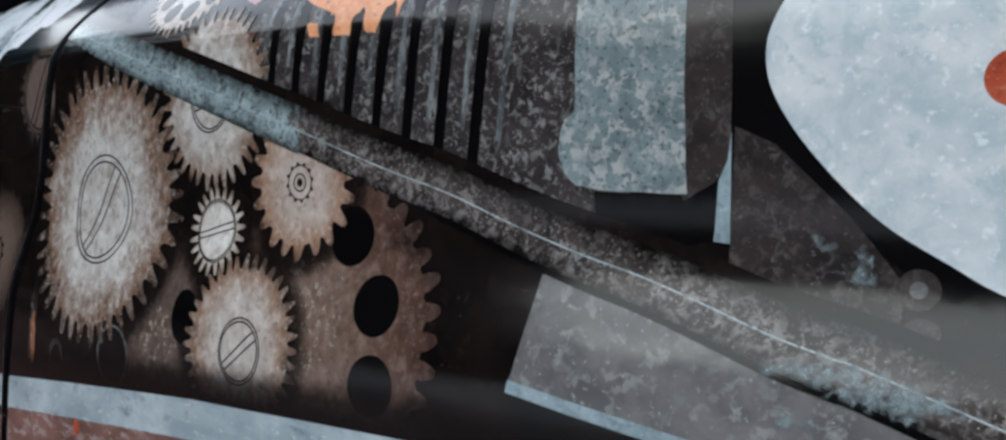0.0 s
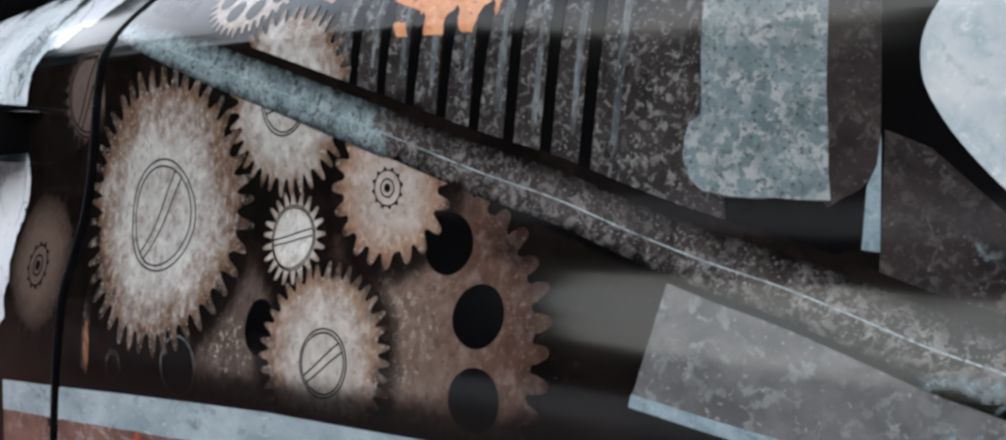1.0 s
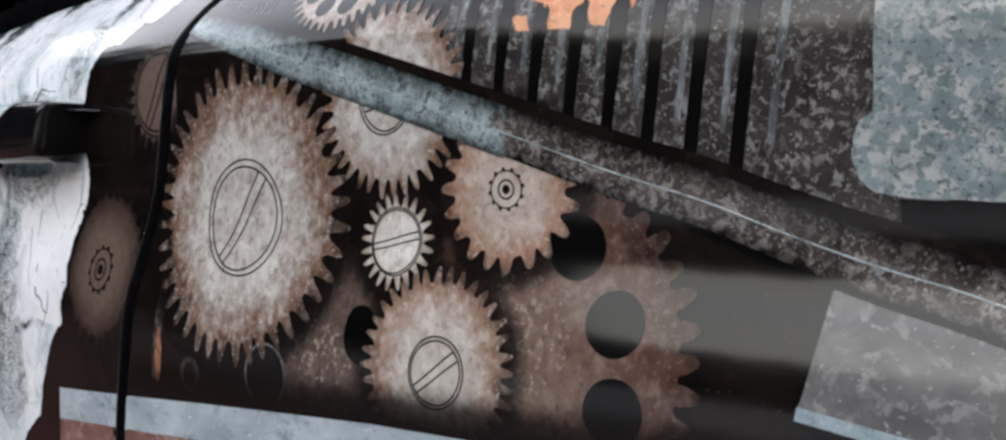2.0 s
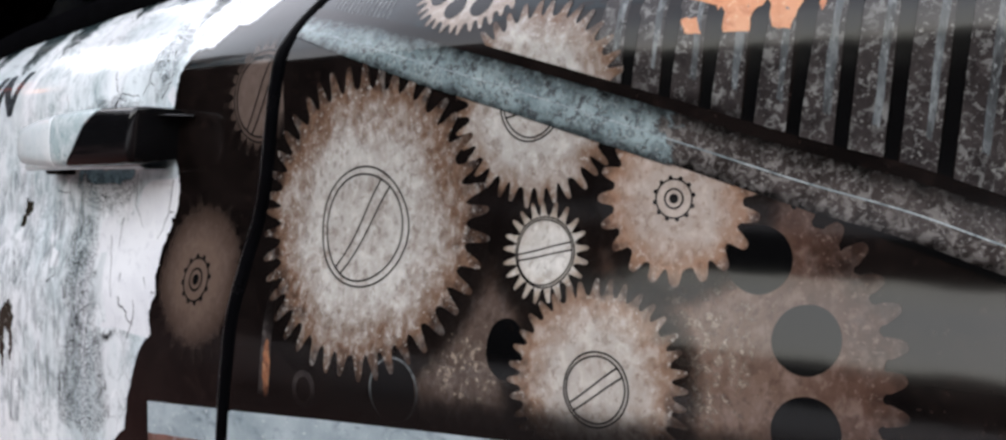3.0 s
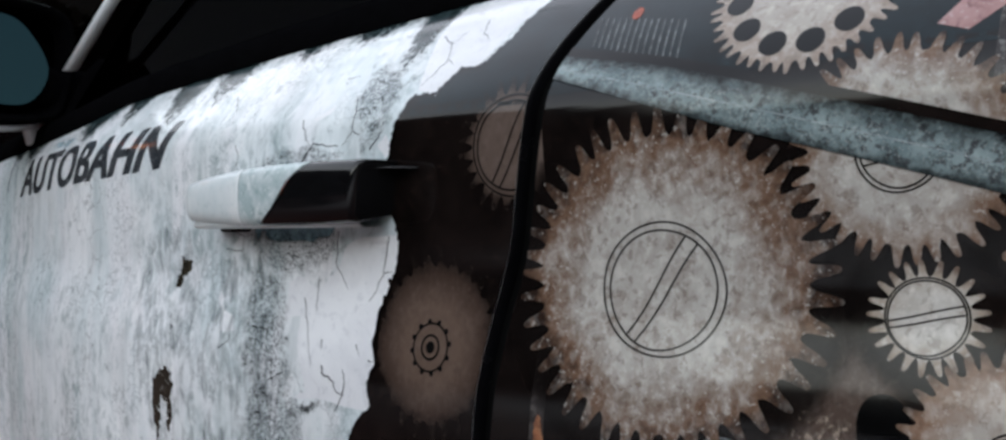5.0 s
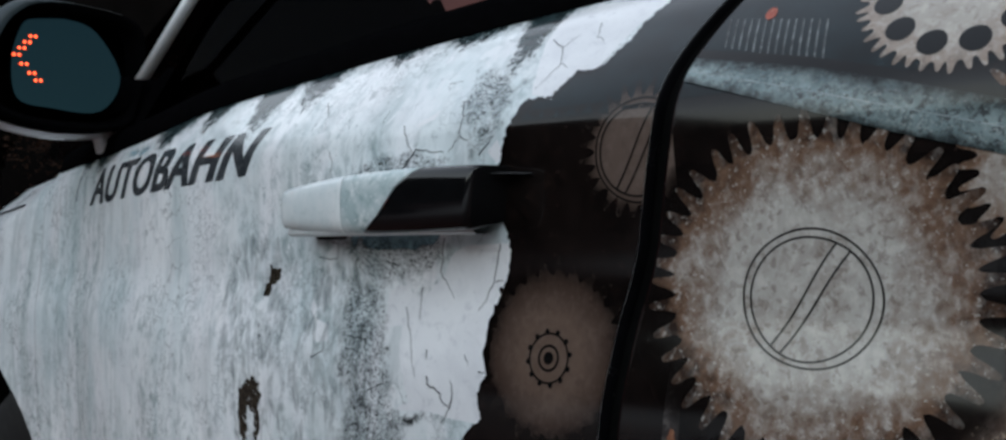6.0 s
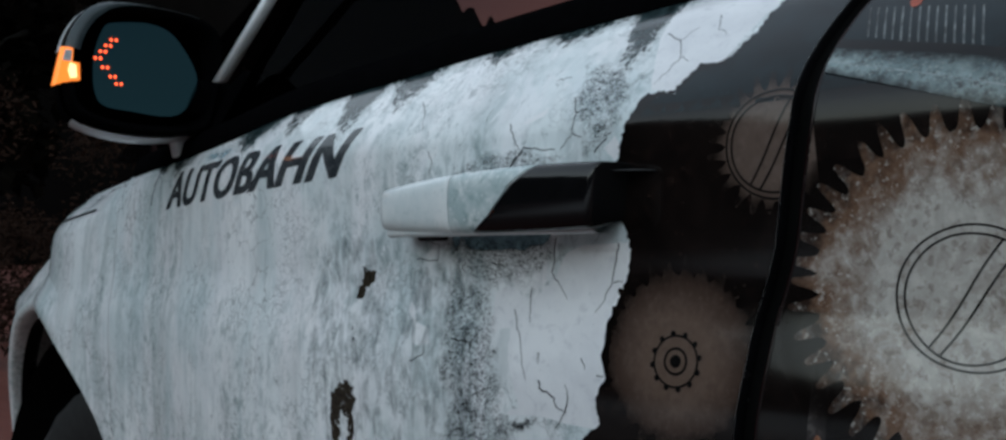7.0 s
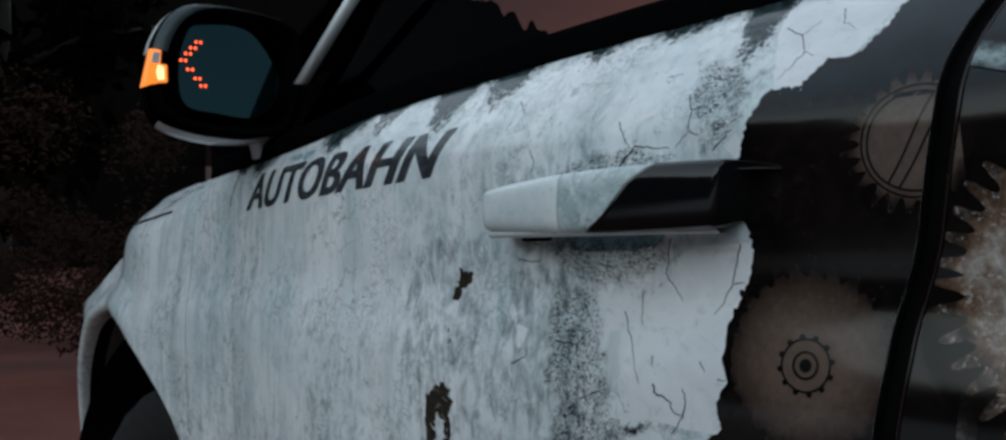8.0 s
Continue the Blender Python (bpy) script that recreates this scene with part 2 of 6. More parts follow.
def clear_glass(name, tint, shine_share=0.02):
    g = Graph(name)
    through_it = g.node("ShaderNodeBsdfTransparent")
    through_it.inputs[0].default_value = (*tint, 1)
    shine = g.node("ShaderNodeBsdfGlossy")
    shine.inputs["Roughness"].default_value = 0.02
    mix = g.node("ShaderNodeMixShader")
    mix.inputs[0].default_value = shine_share
    g.link(through_it.outputs[0], mix.inputs[1])
    g.link(shine.outputs[0], mix.inputs[2])
    g.link(mix.outputs[0], g.tree.nodes["Material Output"].inputs["Surface"])
    return g.mat


def glowing(name, colour, power):
    g = Graph(name)
    g.skin.inputs["Emission Color"].default_value = (*colour, 1)
    g.skin.inputs["Emission Strength"].default_value = power
    return g.done([c * 0.5 for c in colour], rough=0.3)


WHITE = weathered_white()
WHITE_PATCH = mottled("flaked_white", ((0.72, 0.72, 0.74), (0.84, 0.84, 0.85)), (0.58, 0.58, 0.61), (0.40, 0.42, 0.44), 20, 120, (0.55, 0.75), (0.68, 0.74))
DARK = mottled("dark_print", ((0.0030, 0.0021, 0.0020), (0.0085, 0.0056, 0.0050)), (0.018, 0.0105, 0.0085), (0.03, 0.018, 0.015), 22, 150, (0.54, 0.74), (0.65, 0.73))
# Dark film with the teal of reflected sky put into its colour
TEAL_SKY_TINT = mottled("dark_sky_tint", ((0.0015, 0.004, 0.005), (0.005, 0.013, 0.016)), (0.008, 0.018, 0.022), (0.014, 0.025, 0.028), 24, 140, (0.5, 0.7), (0.64, 0.72))
BLACK_PRINT = plain("black_print", (0.002, 0.002, 0.0022), scale=30, rough=0.55, coat=1.0, coat_rough=0.11, coat_ior=1.40, gloss=0.0)
INK = plain("ink_lines", (0.006, 0.0055, 0.0055), scale=90, rough=0.55, coat=1.0, coat_rough=0.11, coat_ior=1.40, gloss=0.0)
TEXT_INK = mottled("letter_ink", ((0.03, 0.035, 0.04), (0.06, 0.065, 0.07)), (0.12, 0.13, 0.14), (0.2, 0.2, 0.2), 40, 160, (0.55, 0.7), (0.66, 0.72))
BEAM_PALE = mottled("pale_steel_print", ((0.17, 0.235, 0.245), (0.29, 0.37, 0.37)), (0.08, 0.09, 0.095), (0.42, 0.46, 0.45), 60, 300, (0.47, 0.57), (0.58, 0.64), across=[(0.0, 0.12), (0.22, 0.75), (0.48, 1.0), (0.74, 0.62), (1.0, 0.07)], fray=0.55)
BEAM_DARK = mottled("rusty_steel_print", ((0.026, 0.020, 0.018), (0.075, 0.060, 0.055)), (0.21, 0.19, 0.175), (0.36, 0.34, 0.32), 45, 260, (0.48, 0.58), (0.60, 0.67), across=[(0.0, 0.12), (0.22, 0.75), (0.48, 1.0), (0.74, 0.62), (1.0, 0.07)])
STEEL_DARK = mottled("dark_mottled_print", ((0.018, 0.0145, 0.0145), (0.045, 0.037, 0.035)), (0.17, 0.165, 0.155), (0.28, 0.27, 0.25), 55, 240, (0.52, 0.60), (0.62, 0.69))
PLATE = mottled("plate_print", ((0.105, 0.140, 0.145), (0.185, 0.235, 0.24)), (0.33, 0.34, 0.325), (0.035, 0.035, 0.034), 60, 200, (0.49, 0.57), (0.58, 0.65))
PALE_LINE = mottled("pale_line_print", ((0.22, 0.27, 0.28), (0.40, 0.45, 0.45)), (0.09, 0.11, 0.12), (0.6, 0.62, 0.6), 60, 180)
PLATE_EDGE = mottled("plate_edge_print", ((0.016, 0.013, 0.013), (0.035, 0.027, 0.025)), (0.07, 0.06, 0.055), (0.12, 0.11, 0.10), 50, 200, (0.5, 0.62), (0.64, 0.70))
PLATE_LOW = mottled("lower_plate_print", ((0.085, 0.082, 0.082), (0.150, 0.142, 0.138)), (0.20, 0.20, 0.19), (0.30, 0.31, 0.30), 40, 150, (0.53, 0.61), (0.65, 0.71))
RIDGE = mottled("ridge_print", ((0.035, 0.036, 0.036), (0.10, 0.112, 0.115)), (0.19, 0.205, 0.205), (0.27, 0.285, 0.28), 45, 150, (0.47, 0.62), (0.60, 0.68), (1.6, 1, 0.6))
PALE_BLUE = mottled("pale_blue_print", ((0.19, 0.26, 0.28), (0.26, 0.33, 0.35)), (0.13, 0.18, 0.19), (0.34, 0.40, 0.41), 60, 190)
DISC = mottled("white_disc_print", ((0.38, 0.45, 0.47), (0.60, 0.61, 0.60)), (0.33, 0.42, 0.44), (0.70, 0.72, 0.71), 45, 120, (0.52, 0.68), (0.58, 0.7))
ORANGE = mottled("orange_rust_print", ((0.62, 0.24, 0.11), (0.72, 0.33, 0.18)), (0.50, 0.17, 0.08), (0.8, 0.5, 0.32), 40, 160)
RED_RUST = mottled("red_rust_print", ((0.36, 0.06, 0.03), (0.45, 0.10, 0.05)), (0.25, 0.04, 0.02), (0.5, 0.2, 0.12), 60, 200)
PINK_RUST = mottled("pink_rust_print", ((0.30, 0.15, 0.14), (0.42, 0.25, 0.24)), (0.20, 0.10, 0.10), (0.5, 0.4, 0.38), 50, 160)
STRIPE = mottled("pale_stripe_print", ((0.24, 0.30, 0.32), (0.42, 0.48, 0.50)), (0.15, 0.19, 0.21), (0.55, 0.59, 0.60), 26, 120, (0.55, 0.72), (0.62, 0.7), (0.6, 1, 1))
RUST_BAND = mottled("rust_band_print", ((0.10, 0.05, 0.04), (0.22, 0.11, 0.09)), (0.32, 0.25, 0.23), (0.40, 0.36, 0.34), 30, 120, (0.52, 0.64), (0.64, 0.7), (0.5, 1, 1))
RUST_STREAK = mottled("rust_streak_print", ((0.12, 0.045, 0.028), (0.34, 0.13, 0.065)), (0.40, 0.20, 0.11), (0.04, 0.02, 0.016), 130, 260)
TEAL_FLECKS = ragged("teal_flecks", (0.20, 0.25, 0.255), 150, (0.42, 0.58), (1, 1, 1), 0.3, 0.62)
BROWN_FLECKS = ragged("brown_flecks", (0.25, 0.19, 0.15), 240, (0.50, 0.60), (1, 1, 0.9), 0.2, 0.8)
STAIN = ragged("dark_stain", (0.026, 0.035, 0.036), 110, (0.40, 0.56), (1.0, 1.0, 0.7), 0.4, 0.95)
STAIN_SOFT = ragged("grey_stain", (0.22, 0.27, 0.28), 95, (0.44, 0.68), (1.0, 1.0, 0.45), 0.5, 0.55)
RUST_STAIN = ragged("rust_stain", (0.26, 0.13, 0.11), 24, (0.40, 0.66), (0.7, 1.0, 1.2), 0.6, 0.6)
BLUE_PATCH = ragged("blue_patch", (0.23, 0.38, 0.43), 34, (0.36, 0.50), (0.7, 1.0, 1.2), 0.6, 0.9)
CRACKLE = crackled("crackle", (0.022, 0.026, 0.030), 620, (0.51, 0.57), (0.26, 0.48), 0.85)
BROWN_SPOT = ragged("brown_spot", (0.030, 0.024, 0.018), 70, (0.36, 0.40))
HANDLE_WHITE = mottled("handle_white", ((0.66, 0.72, 0.73), (0.80, 0.82, 0.82)), (0.50, 0.58, 0.59), (0.40, 0.45, 0.46), 30, 150, (0.56, 0.72), (0.68, 0.73))
HANDLE_FLAKED = mottled("handle_flaked", ((0.40, 0.50, 0.51), (0.66, 0.71, 0.71)), (0.30, 0.40, 0.41), (0.82, 0.83, 0.83), 40, 130, (0.52, 0.62), (0.60, 0.66))
HANDLE_BLACK = plain("glossy_black", (0.0045, 0.0045, 0.005), rough=0.5, scale=60, gloss=0.0, coat=1.0, coat_rough=0.10, coat_ior=1.48)
RUBBER = plain("black_rubber", (0.004, 0.004, 0.004), rough=0.8, scale=120, gloss=0.05)
BLACK_TRIM = plain("black_trim", (0.0022, 0.0022, 0.0025), rough=0.8, scale=80, gloss=0.0)
BLACK_EDGE = plain("black_edge", (0.004, 0.004, 0.005), rough=0.22, scale=80, gloss=0.6)
CABIN = plain("dark_cabin", (0.004, 0.004, 0.004), rough=0.9, scale=20, gloss=0.1)
STRIP_OFF = plain("unlit_red_strip", (0.010, 0.002, 0.002), rough=0.25, scale=60, gloss=0.4)
BODY_WHITE = plain("white_paint", (0.66, 0.69, 0.70), rough=0.35, scale=14, vary=0.08, coat=0.6)
GLASS = clear_glass("tinted_glass", (0.11, 0.088, 0.098), 0.003)
TYRE = plain("tyre_rubber", (0.006, 0.006, 0.006), rough=0.8, scale=90)
ALLOY = plain("dark_alloy", (0.10, 0.10, 0.11), rough=0.4, metal=0.8, scale=40)
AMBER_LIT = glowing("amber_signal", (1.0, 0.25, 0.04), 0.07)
BULB_LIT = glowing("signal_bulb", (1.0, 0.62, 0.30), 0.12)
STRIP_LIT = glowing("lit_red_strip", (1.0, 0.07, 0.03), 0.035)
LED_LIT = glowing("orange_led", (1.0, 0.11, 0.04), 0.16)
SIGNAL_CLEAR = plain("clear_lens", (0.55, 0.58, 0.58), rough=0.15, scale=90, vary=0.15)


def mirror_glass():
    g = Graph("blue_tinted_mirror")
    return g.done((0.005, 0.017, 0.021), rough=0.03, metal=0.8, gloss=0.1)


MIRROR = mirror_glass()


# ---------------------------------------------------------------- shape of the car's side
def curve_through(xs, ys):
    """A smooth function through the points."""
    xs, ys = np.array(xs, float), np.array(ys, float)
    d = np.gradient(ys, xs)

    def at(x):
        x = np.clip(np.asarray(x, float), xs[0], xs[-1])
        i = np.clip(np.searchsorted(xs, x) - 1, 0, len(xs) - 2)
        h = xs[i + 1] - xs[i]
        s = (x - xs[i]) / h
        return (ys[i] * (1 + 2 * s) * (1 - s) ** 2 + h * d[i] * s * (1 - s) ** 2 + ys[i + 1] * s * s * (3 - 2 * s) + h * d[i + 1] * s * s * (s - 1))

    return at


MIDDLE = 1.25  # the car's centre line
plan_line = curve_through(
    [-2.95, -2.85, -2.7, -2.5, -2.3, -2.1, -2.0, -1.8, -1.675, -1.5, -1.3, -1.163, -0.98, -0.88, -0.80, -0.709, -0.654, -0.603, -0.513, -0.45, -0.36, -0.282, -0.213, -0.118, -0.06, 0.0, 0.3, 0.8, 1.4, 1.8, 1.95],
    [1.064, 0.894, 0.799, 0.704, 0.639, 0.585, 0.535, 0.476, 0.458, 0.432, 0.3855, 0.3555, 0.3315, 0.3195, 0.3105, 0.3010, 0.2957, 0.2918, 0.2875, 0.2857, 0.2836, 0.2832, 0.2846, 0.2885, 0.2915, 0.2955, 0.315, 0.345, 0.41, 0.50, 0.66])
wing_profile = curve_through(  # over the front wheel
    [0.2, 0.45, 0.55, 0.70, 0.85, 0.93, 0.965, 1.0, 1.02, 1.04, 1.07, 1.10, 1.148, 1.175, 1.19, 1.21, 1.235, 1.26, 1.30],
    [0.06, 0.03, 0.012, 0.002, -0.006, -0.009, -0.0095, -0.0085, -0.006, -0.003, 0.0, 0.002, 0.006, 0.011, 0.018, 0.031, 0.056, 0.085, 0.14])
door_profile = curve_through(  # bulging foot, crease, flat middle and a shoulder that folds in below the windows
    [0.2, 0.45, 0.55, 0.70, 0.85, 0.93, 0.965, 0.985, 1.0, 1.01, 1.025, 1.04, 1.05, 1.06, 1.08, 1.11, 1.14, 1.155, 1.165, 1.175, 1.185, 1.19, 1.20, 1.21, 1.22, 1.235, 1.25, 1.27, 1.30],
    [0.05, 0.02, 0.003, -0.006, -0.0110, -0.0132, -0.0134, -0.0128, -0.0112, -0.0094, -0.0060, -0.0026, -0.0009, -0.0001, 0.0, 0.0001, 0.0003, 0.0009, 0.0023, 0.0064, 0.0130, 0.0168, 0.0250, 0.034, 0.0435, 0.0585, 0.076, 0.10, 0.14])
drop = curve_through([-2.95, -2.5, -2.2, -2.0, -1.8, -1.65, -1.45, -1.40, 2.0], [-0.34, -0.297, -0.211, -0.097, -0.075, -0.034, 0.0, 0.0, 0.0])
belt = curve_through([-1.75, -1.6, -1.45, -1.28, -1.19, -1.09, -1.0, -0.9, -0.8, -0.7, -0.4, 0.3, 1.9], [1.165, 1.178, 1.187, 1.201, 1.2155, 1.2265, 1.2345, 1.2440, 1.2510, 1.2565, 1.270, 1.282, 1.30])


def skin(x, z):
    """How far in the car's left side lies at a place along it and a height."""
    x, z = np.asarray(x, float), np.asarray(z, float)
    low = np.clip((z - 0.9) / 0.25, 0, 1)
    door = np.clip((x + 1.65) / 0.45, 0, 1)
    door = door * door * (3 - 2 * door)
    return plan_line(x) + (1 - door) * wing_profile(z - drop(x) * low) + door * door_profile(z)


def skin_normal(x, z):
    e = 0.0015
    dx, dz = (skin(x + e, z) - skin(x - e, z)) / (2 * e), (skin(x, z + e) - skin(x, z - e)) / (2 * e)
    n = np.stack([dx, -np.ones_like(dx), dz], -1)
    return n / np.linalg.norm(n, axis=-1, keepdims=True)


# the cut between the front and the rear door
gap_x = curve_through([0.40, 0.70, 0.918, 0.94, 0.965, 0.99, 1.015, 1.04, 1.058, 1.08, 1.104, 1.13, 1.157, 1.172, 1.19, 1.21, 1.235, 1.30], [-0.66, -0.635, -0.6105, -0.6085, -0.6055, -0.6025, -0.5985, -0.5945, -0.5895, -0.5835, -0.5803, -0.5770, -0.5730, -0.5712, -0.5682, -0.5620, -0.5515, -0.520])


# ---------------------------------------------------------------- building
def part(name, bm, material, parent, label="", place=(0, 0, 0), smooth=True, normals=None):
    me = bpy.data.meshes.new(name)
    bm.to_mesh(me)
    bm.free()
    me.materials.append(material)
    if smooth:
        for p in me.polygons:
            p.use_smooth = True
    if normals is not None:
        co = np.empty(len(me.vertices) * 3)
        me.vertices.foreach_get("co", co)
        me.normals_split_custom_set_from_vertices(normals(co.reshape(-1, 3) + np.array(place)).tolist())
    ob = new(name, me)
    ob.location = place
    if parent is not None:
        ob.parent = parent
        ob.matrix_parent_inverse = Matrix.Translation(-Vector(ROOTS.get(parent.name, (0, 0, 0))))
    if label:
        tagged(ob, label)
    return ob


ROOTS = {}


def root(name, at, label, category, group=""):
    ob = new(name)
    ob.location, ob.empty_display_size = at, 0.2
    ROOTS[ob.name] = at
    return tagged(ob, label, category, group)


def grid_bm(rows):
    """A sheet through rows of points."""
    bm = bmesh.new()
    made = [[bm.verts.new(p) for p in row] for row in rows]
    for a, b in zip(made, made[1:]):
        for i in range(len(a) - 1):
            bm.faces.new((a[i], a[i + 1], b[i + 1], b[i]))
    return bm


def rolled(bm, steps=((0.0012, 0.0012), (0.0015, 0.014)), inward=(0, 1, 0)):
    """Turn a sheet's rim inwards: each step goes outwards in the sheet and then inwards."""
    way = Vector(inward)
    for out, deep in steps:
        rim = [e for e in bm.edges if e.is_boundary]
        near = {}
        for e in rim:
            f = e.link_faces[0]
            off = ((e.verts[0].co + e.verts[1].co) / 2 - f.calc_center_median())
            off -= off.project(way)
            side = (e.verts[1].co - e.verts[0].co).normalized()
            off -= off.project(side)
            for v in e.verts:
                near.setdefault(v, Vector())
                near[v] += off.normalized() if off.length > 1e-9 else Vector()
        made = bmesh.ops.extrude_edge_only(bm, edges=rim)["geom"]
        fresh = [g for g in made if isinstance(g, bmesh.types.BMVert)]
        where = {tuple(round(c, 6) for c in v.co): n for v, n in near.items()}
        for v in fresh:
            n = where.get(tuple(round(c, 6) for c in v.co), Vector())
            if n.length > 1e-9:
                v.co += n.normalized() * out
            v.co += way * deep
    return bm


def edge_strip(name, rim, material, parent, deep=0.016, out=0.0008):
    """The turned-in edge along a closed line of points (x, y, z) on the skin."""
    mid = Vector((sum(p[0] for p in rim) / len(rim), 0, sum(p[2] for p in rim) / len(rim)))
    rows = [[], [], []]
    for k, p in enumerate(rim):
        a, b = Vector(rim[k - 1]), Vector(rim[(k + 1) % len(rim)])
        d = b - a
        n = Vector((d.z, 0, -d.x))
        n = n.normalized() if n.length > 1e-9 else Vector()
        if n.dot(Vector((p[0], 0, p[2])) - mid) < 0:
            n = -n
        for row, o, y in zip(rows, (0.0, out, out), (0.0, 0.0012, deep)):
            row.append(Vector(p) + n * o + Vector((0, y, 0)))
    return part(name, grid_bm([r + r[:1] for r in rows]), material, parent, "black folded edge" if material is BLACK_EDGE else "")


def panel(name, left, right, low, high, material, parent, label="", nx=60, nz=70):
    """A pressed sheet of the car's left side with a turned-in dark edge."""
    rows = []
    for j in range(nz + 1):
        v = j / nz
        row = []
        for i in range(nx + 1):
            u = i / nx
            z = 1.0
            for _ in range(6):
                x = left(z) + (right(z) - left(z)) * u
                z = low(x) + (high(x) - low(x)) * v
            row.append((x, float(skin(x, z)), z))
        rows.append(row)
    rim = rows[0] + [r[-1] for r in rows[1:]] + rows[-1][-2::-1] + [r[0] for r in rows[-2:0:-1]]
    ob = part(name, grid_bm(rows), material, parent, label, normals=lambda c: skin_normal(c[:, 0], c[:, 2]))
    edge_strip("door_edge", rim, BLACK_EDGE, ob)
    return ob


def smooth_line(points, n=6, closed=True):
    """A rounded outline through points."""
    pts, out = [Vector(p) for p in points], []
    k = len(pts)
    for i in range(k if closed else k - 1):
        p0 = pts[(i - 1) % k] if closed or i else pts[i]
        p1, p2 = pts[i], pts[(i + 1) % k]
        p3 = pts[(i + 2) % k] if closed or i + 2 < k else pts[-1]
        for s in range(n):
            t = s / n
            out.append(tuple(0.5 * (2 * p1 + (p2 - p0) * t + (2 * p0 - 5 * p1 + 4 * p2 - p3) * t * t + (3 * p1 - p0 - 3 * p2 + p3) * t ** 3)))
    if not closed:
        out.append(tuple(pts[-1]))
    return out


def rough_line(points, amount, seed, n=4):
    """An outline with small ragged steps."""
    rng, out, k = random.Random(seed), [], len(points)
    for i in range(k):
        a, b = Vector(points[i]), Vector(points[(i + 1) % k])
        side = Vector((b.y - a.y, a.x - b.x)).normalized() if (b - a).length > 0 else Vector((0, 0))
        for s in range(n):
            out.append(tuple(a.lerp(b, s / n) + side * rng.uniform(-amount, amount)))
    return out


LAYER = 0.00013


def decal(name, outlines, layer, material, parent, label="", centre=(0, 0), cuts=(), side="", strips=False, step=0.005, fray=0.0):
    """Film on the car's side: flat outlines in (along, height), laid onto the skin. cuts: planes as (point, normal) that keep the normal's side.
    side: the door whose edge at the cut between the doors ends the film."""
    bm = bmesh.new()
    for line in outlines:
        if strips:
            vs = [bm.verts.new((p[0], 0, p[1])) for p in line]
            half = len(vs) // 2
            for i in range(half - 1):
                bm.faces.new((vs[i], vs[i + 1], vs[-2 - i], vs[-1 - i]))
            continue
        line = [(a[0] + (c[0] - a[0]) * s / n, a[1] + (c[1] - a[1]) * s / n) for a, c in zip(line, list(line[1:]) + [line[0]]) for n in [max(1, math.ceil(math.dist(a, c) / 0.007))] for s in range(n)]
        xs, zs = [p[0] for p in line], [p[1] for p in line]
        pts = [Vector((p[0], p[1])) for p in line]
        extra = [Vector((x + 0.0004 * (k % 3), z)) for k, z in enumerate(np.arange(min(zs) + step / 2, max(zs), step)) for x in np.arange(min(xs) + step, max(xs), step * 2.5)]
        got = delaunay_2d_cdt(pts + extra, [], [list(range(len(pts)))], 1, 1e-7)
        vs = [bm.verts.new((p.x, 0, p.y)) for p in got[0]]
        for f in got[2]:
            bm.faces.new([vs[k] for k in f])
        bmesh.ops.delete(bm, geom=[v for v in vs if not v.link_faces], context="VERTS")
    for (px, pz), (nx, nz) in cuts:
        bmesh.ops.bisect_plane(bm, geom=bm.verts[:] + bm.edges[:] + bm.faces[:], plane_co=(px, 0, pz), plane_no=(-nx, 0, -nz), clear_outer=True)
    if strips:
        for axis, pace in ((2, step), (0, 0.0125)):
            spread = [v.co[axis] for v in bm.verts]
            at = math.floor(min(spread) / pace + 1) * pace
            way = Vector((1, 0, 0)) if axis == 0 else Vector((0, 0, 1))
            while at < max(spread) - 1e-5:
                bmesh.ops.bisect_plane(bm, geom=bm.verts[:] + bm.edges[:] + bm.faces[:], plane_co=way * at, plane_no=way)
                at += pace
    co = np.array([v.co[:] for v in bm.verts])
    if side == "aft":
        co[:, 0] = np.maximum(co[:, 0], gap_x(co[:, 2]) + GAP_AFT)
    if side == "fore":
        co[:, 0] = np.minimum(co[:, 0], gap_x(co[:, 2]) - GAP_FORE)
    laid = np.stack([co[:, 0], skin(co[:, 0], co[:, 2]), co[:, 2]], 1) + skin_normal(co[:, 0], co[:, 2]) * LAYER * layer - np.array([centre[0], 0, centre[1]])
    for v, p in zip(bm.verts, laid):
        v.co = p
    bmesh.ops.dissolve_degenerate(bm, dist=1e-6, edges=bm.edges[:])
    bm.normal_update()
    bmesh.ops.reverse_faces(bm, faces=[f for f in bm.faces if f.normal.y > 0])
    ob = part(name, bm, material, parent, label, (centre[0], 0, centre[1]), True, lambda c: skin_normal(c[:, 0], c[:, 2]))
    if fray:
        at = ob.data.attributes.new("inside", "FLOAT", "POINT")
        rim = np.array(outlines[0])
        a, d = rim, np.roll(rim, -1, 0) - rim
        for v in ob.data.vertices:
            p = np.array([v.co.x + centre[0], v.co.z + centre[1]])
            s = np.clip(((p - a) * d).sum(1) / np.maximum((d * d).sum(1), 1e-12), 0, 1)
            at.data[v.index].value = float(min(1.0, np.linalg.norm(p - a - d * s[:, None], axis=1).min() / fray))
    return ob


GAP_FORE, GAP_AFT = 0.0085, 0.0062


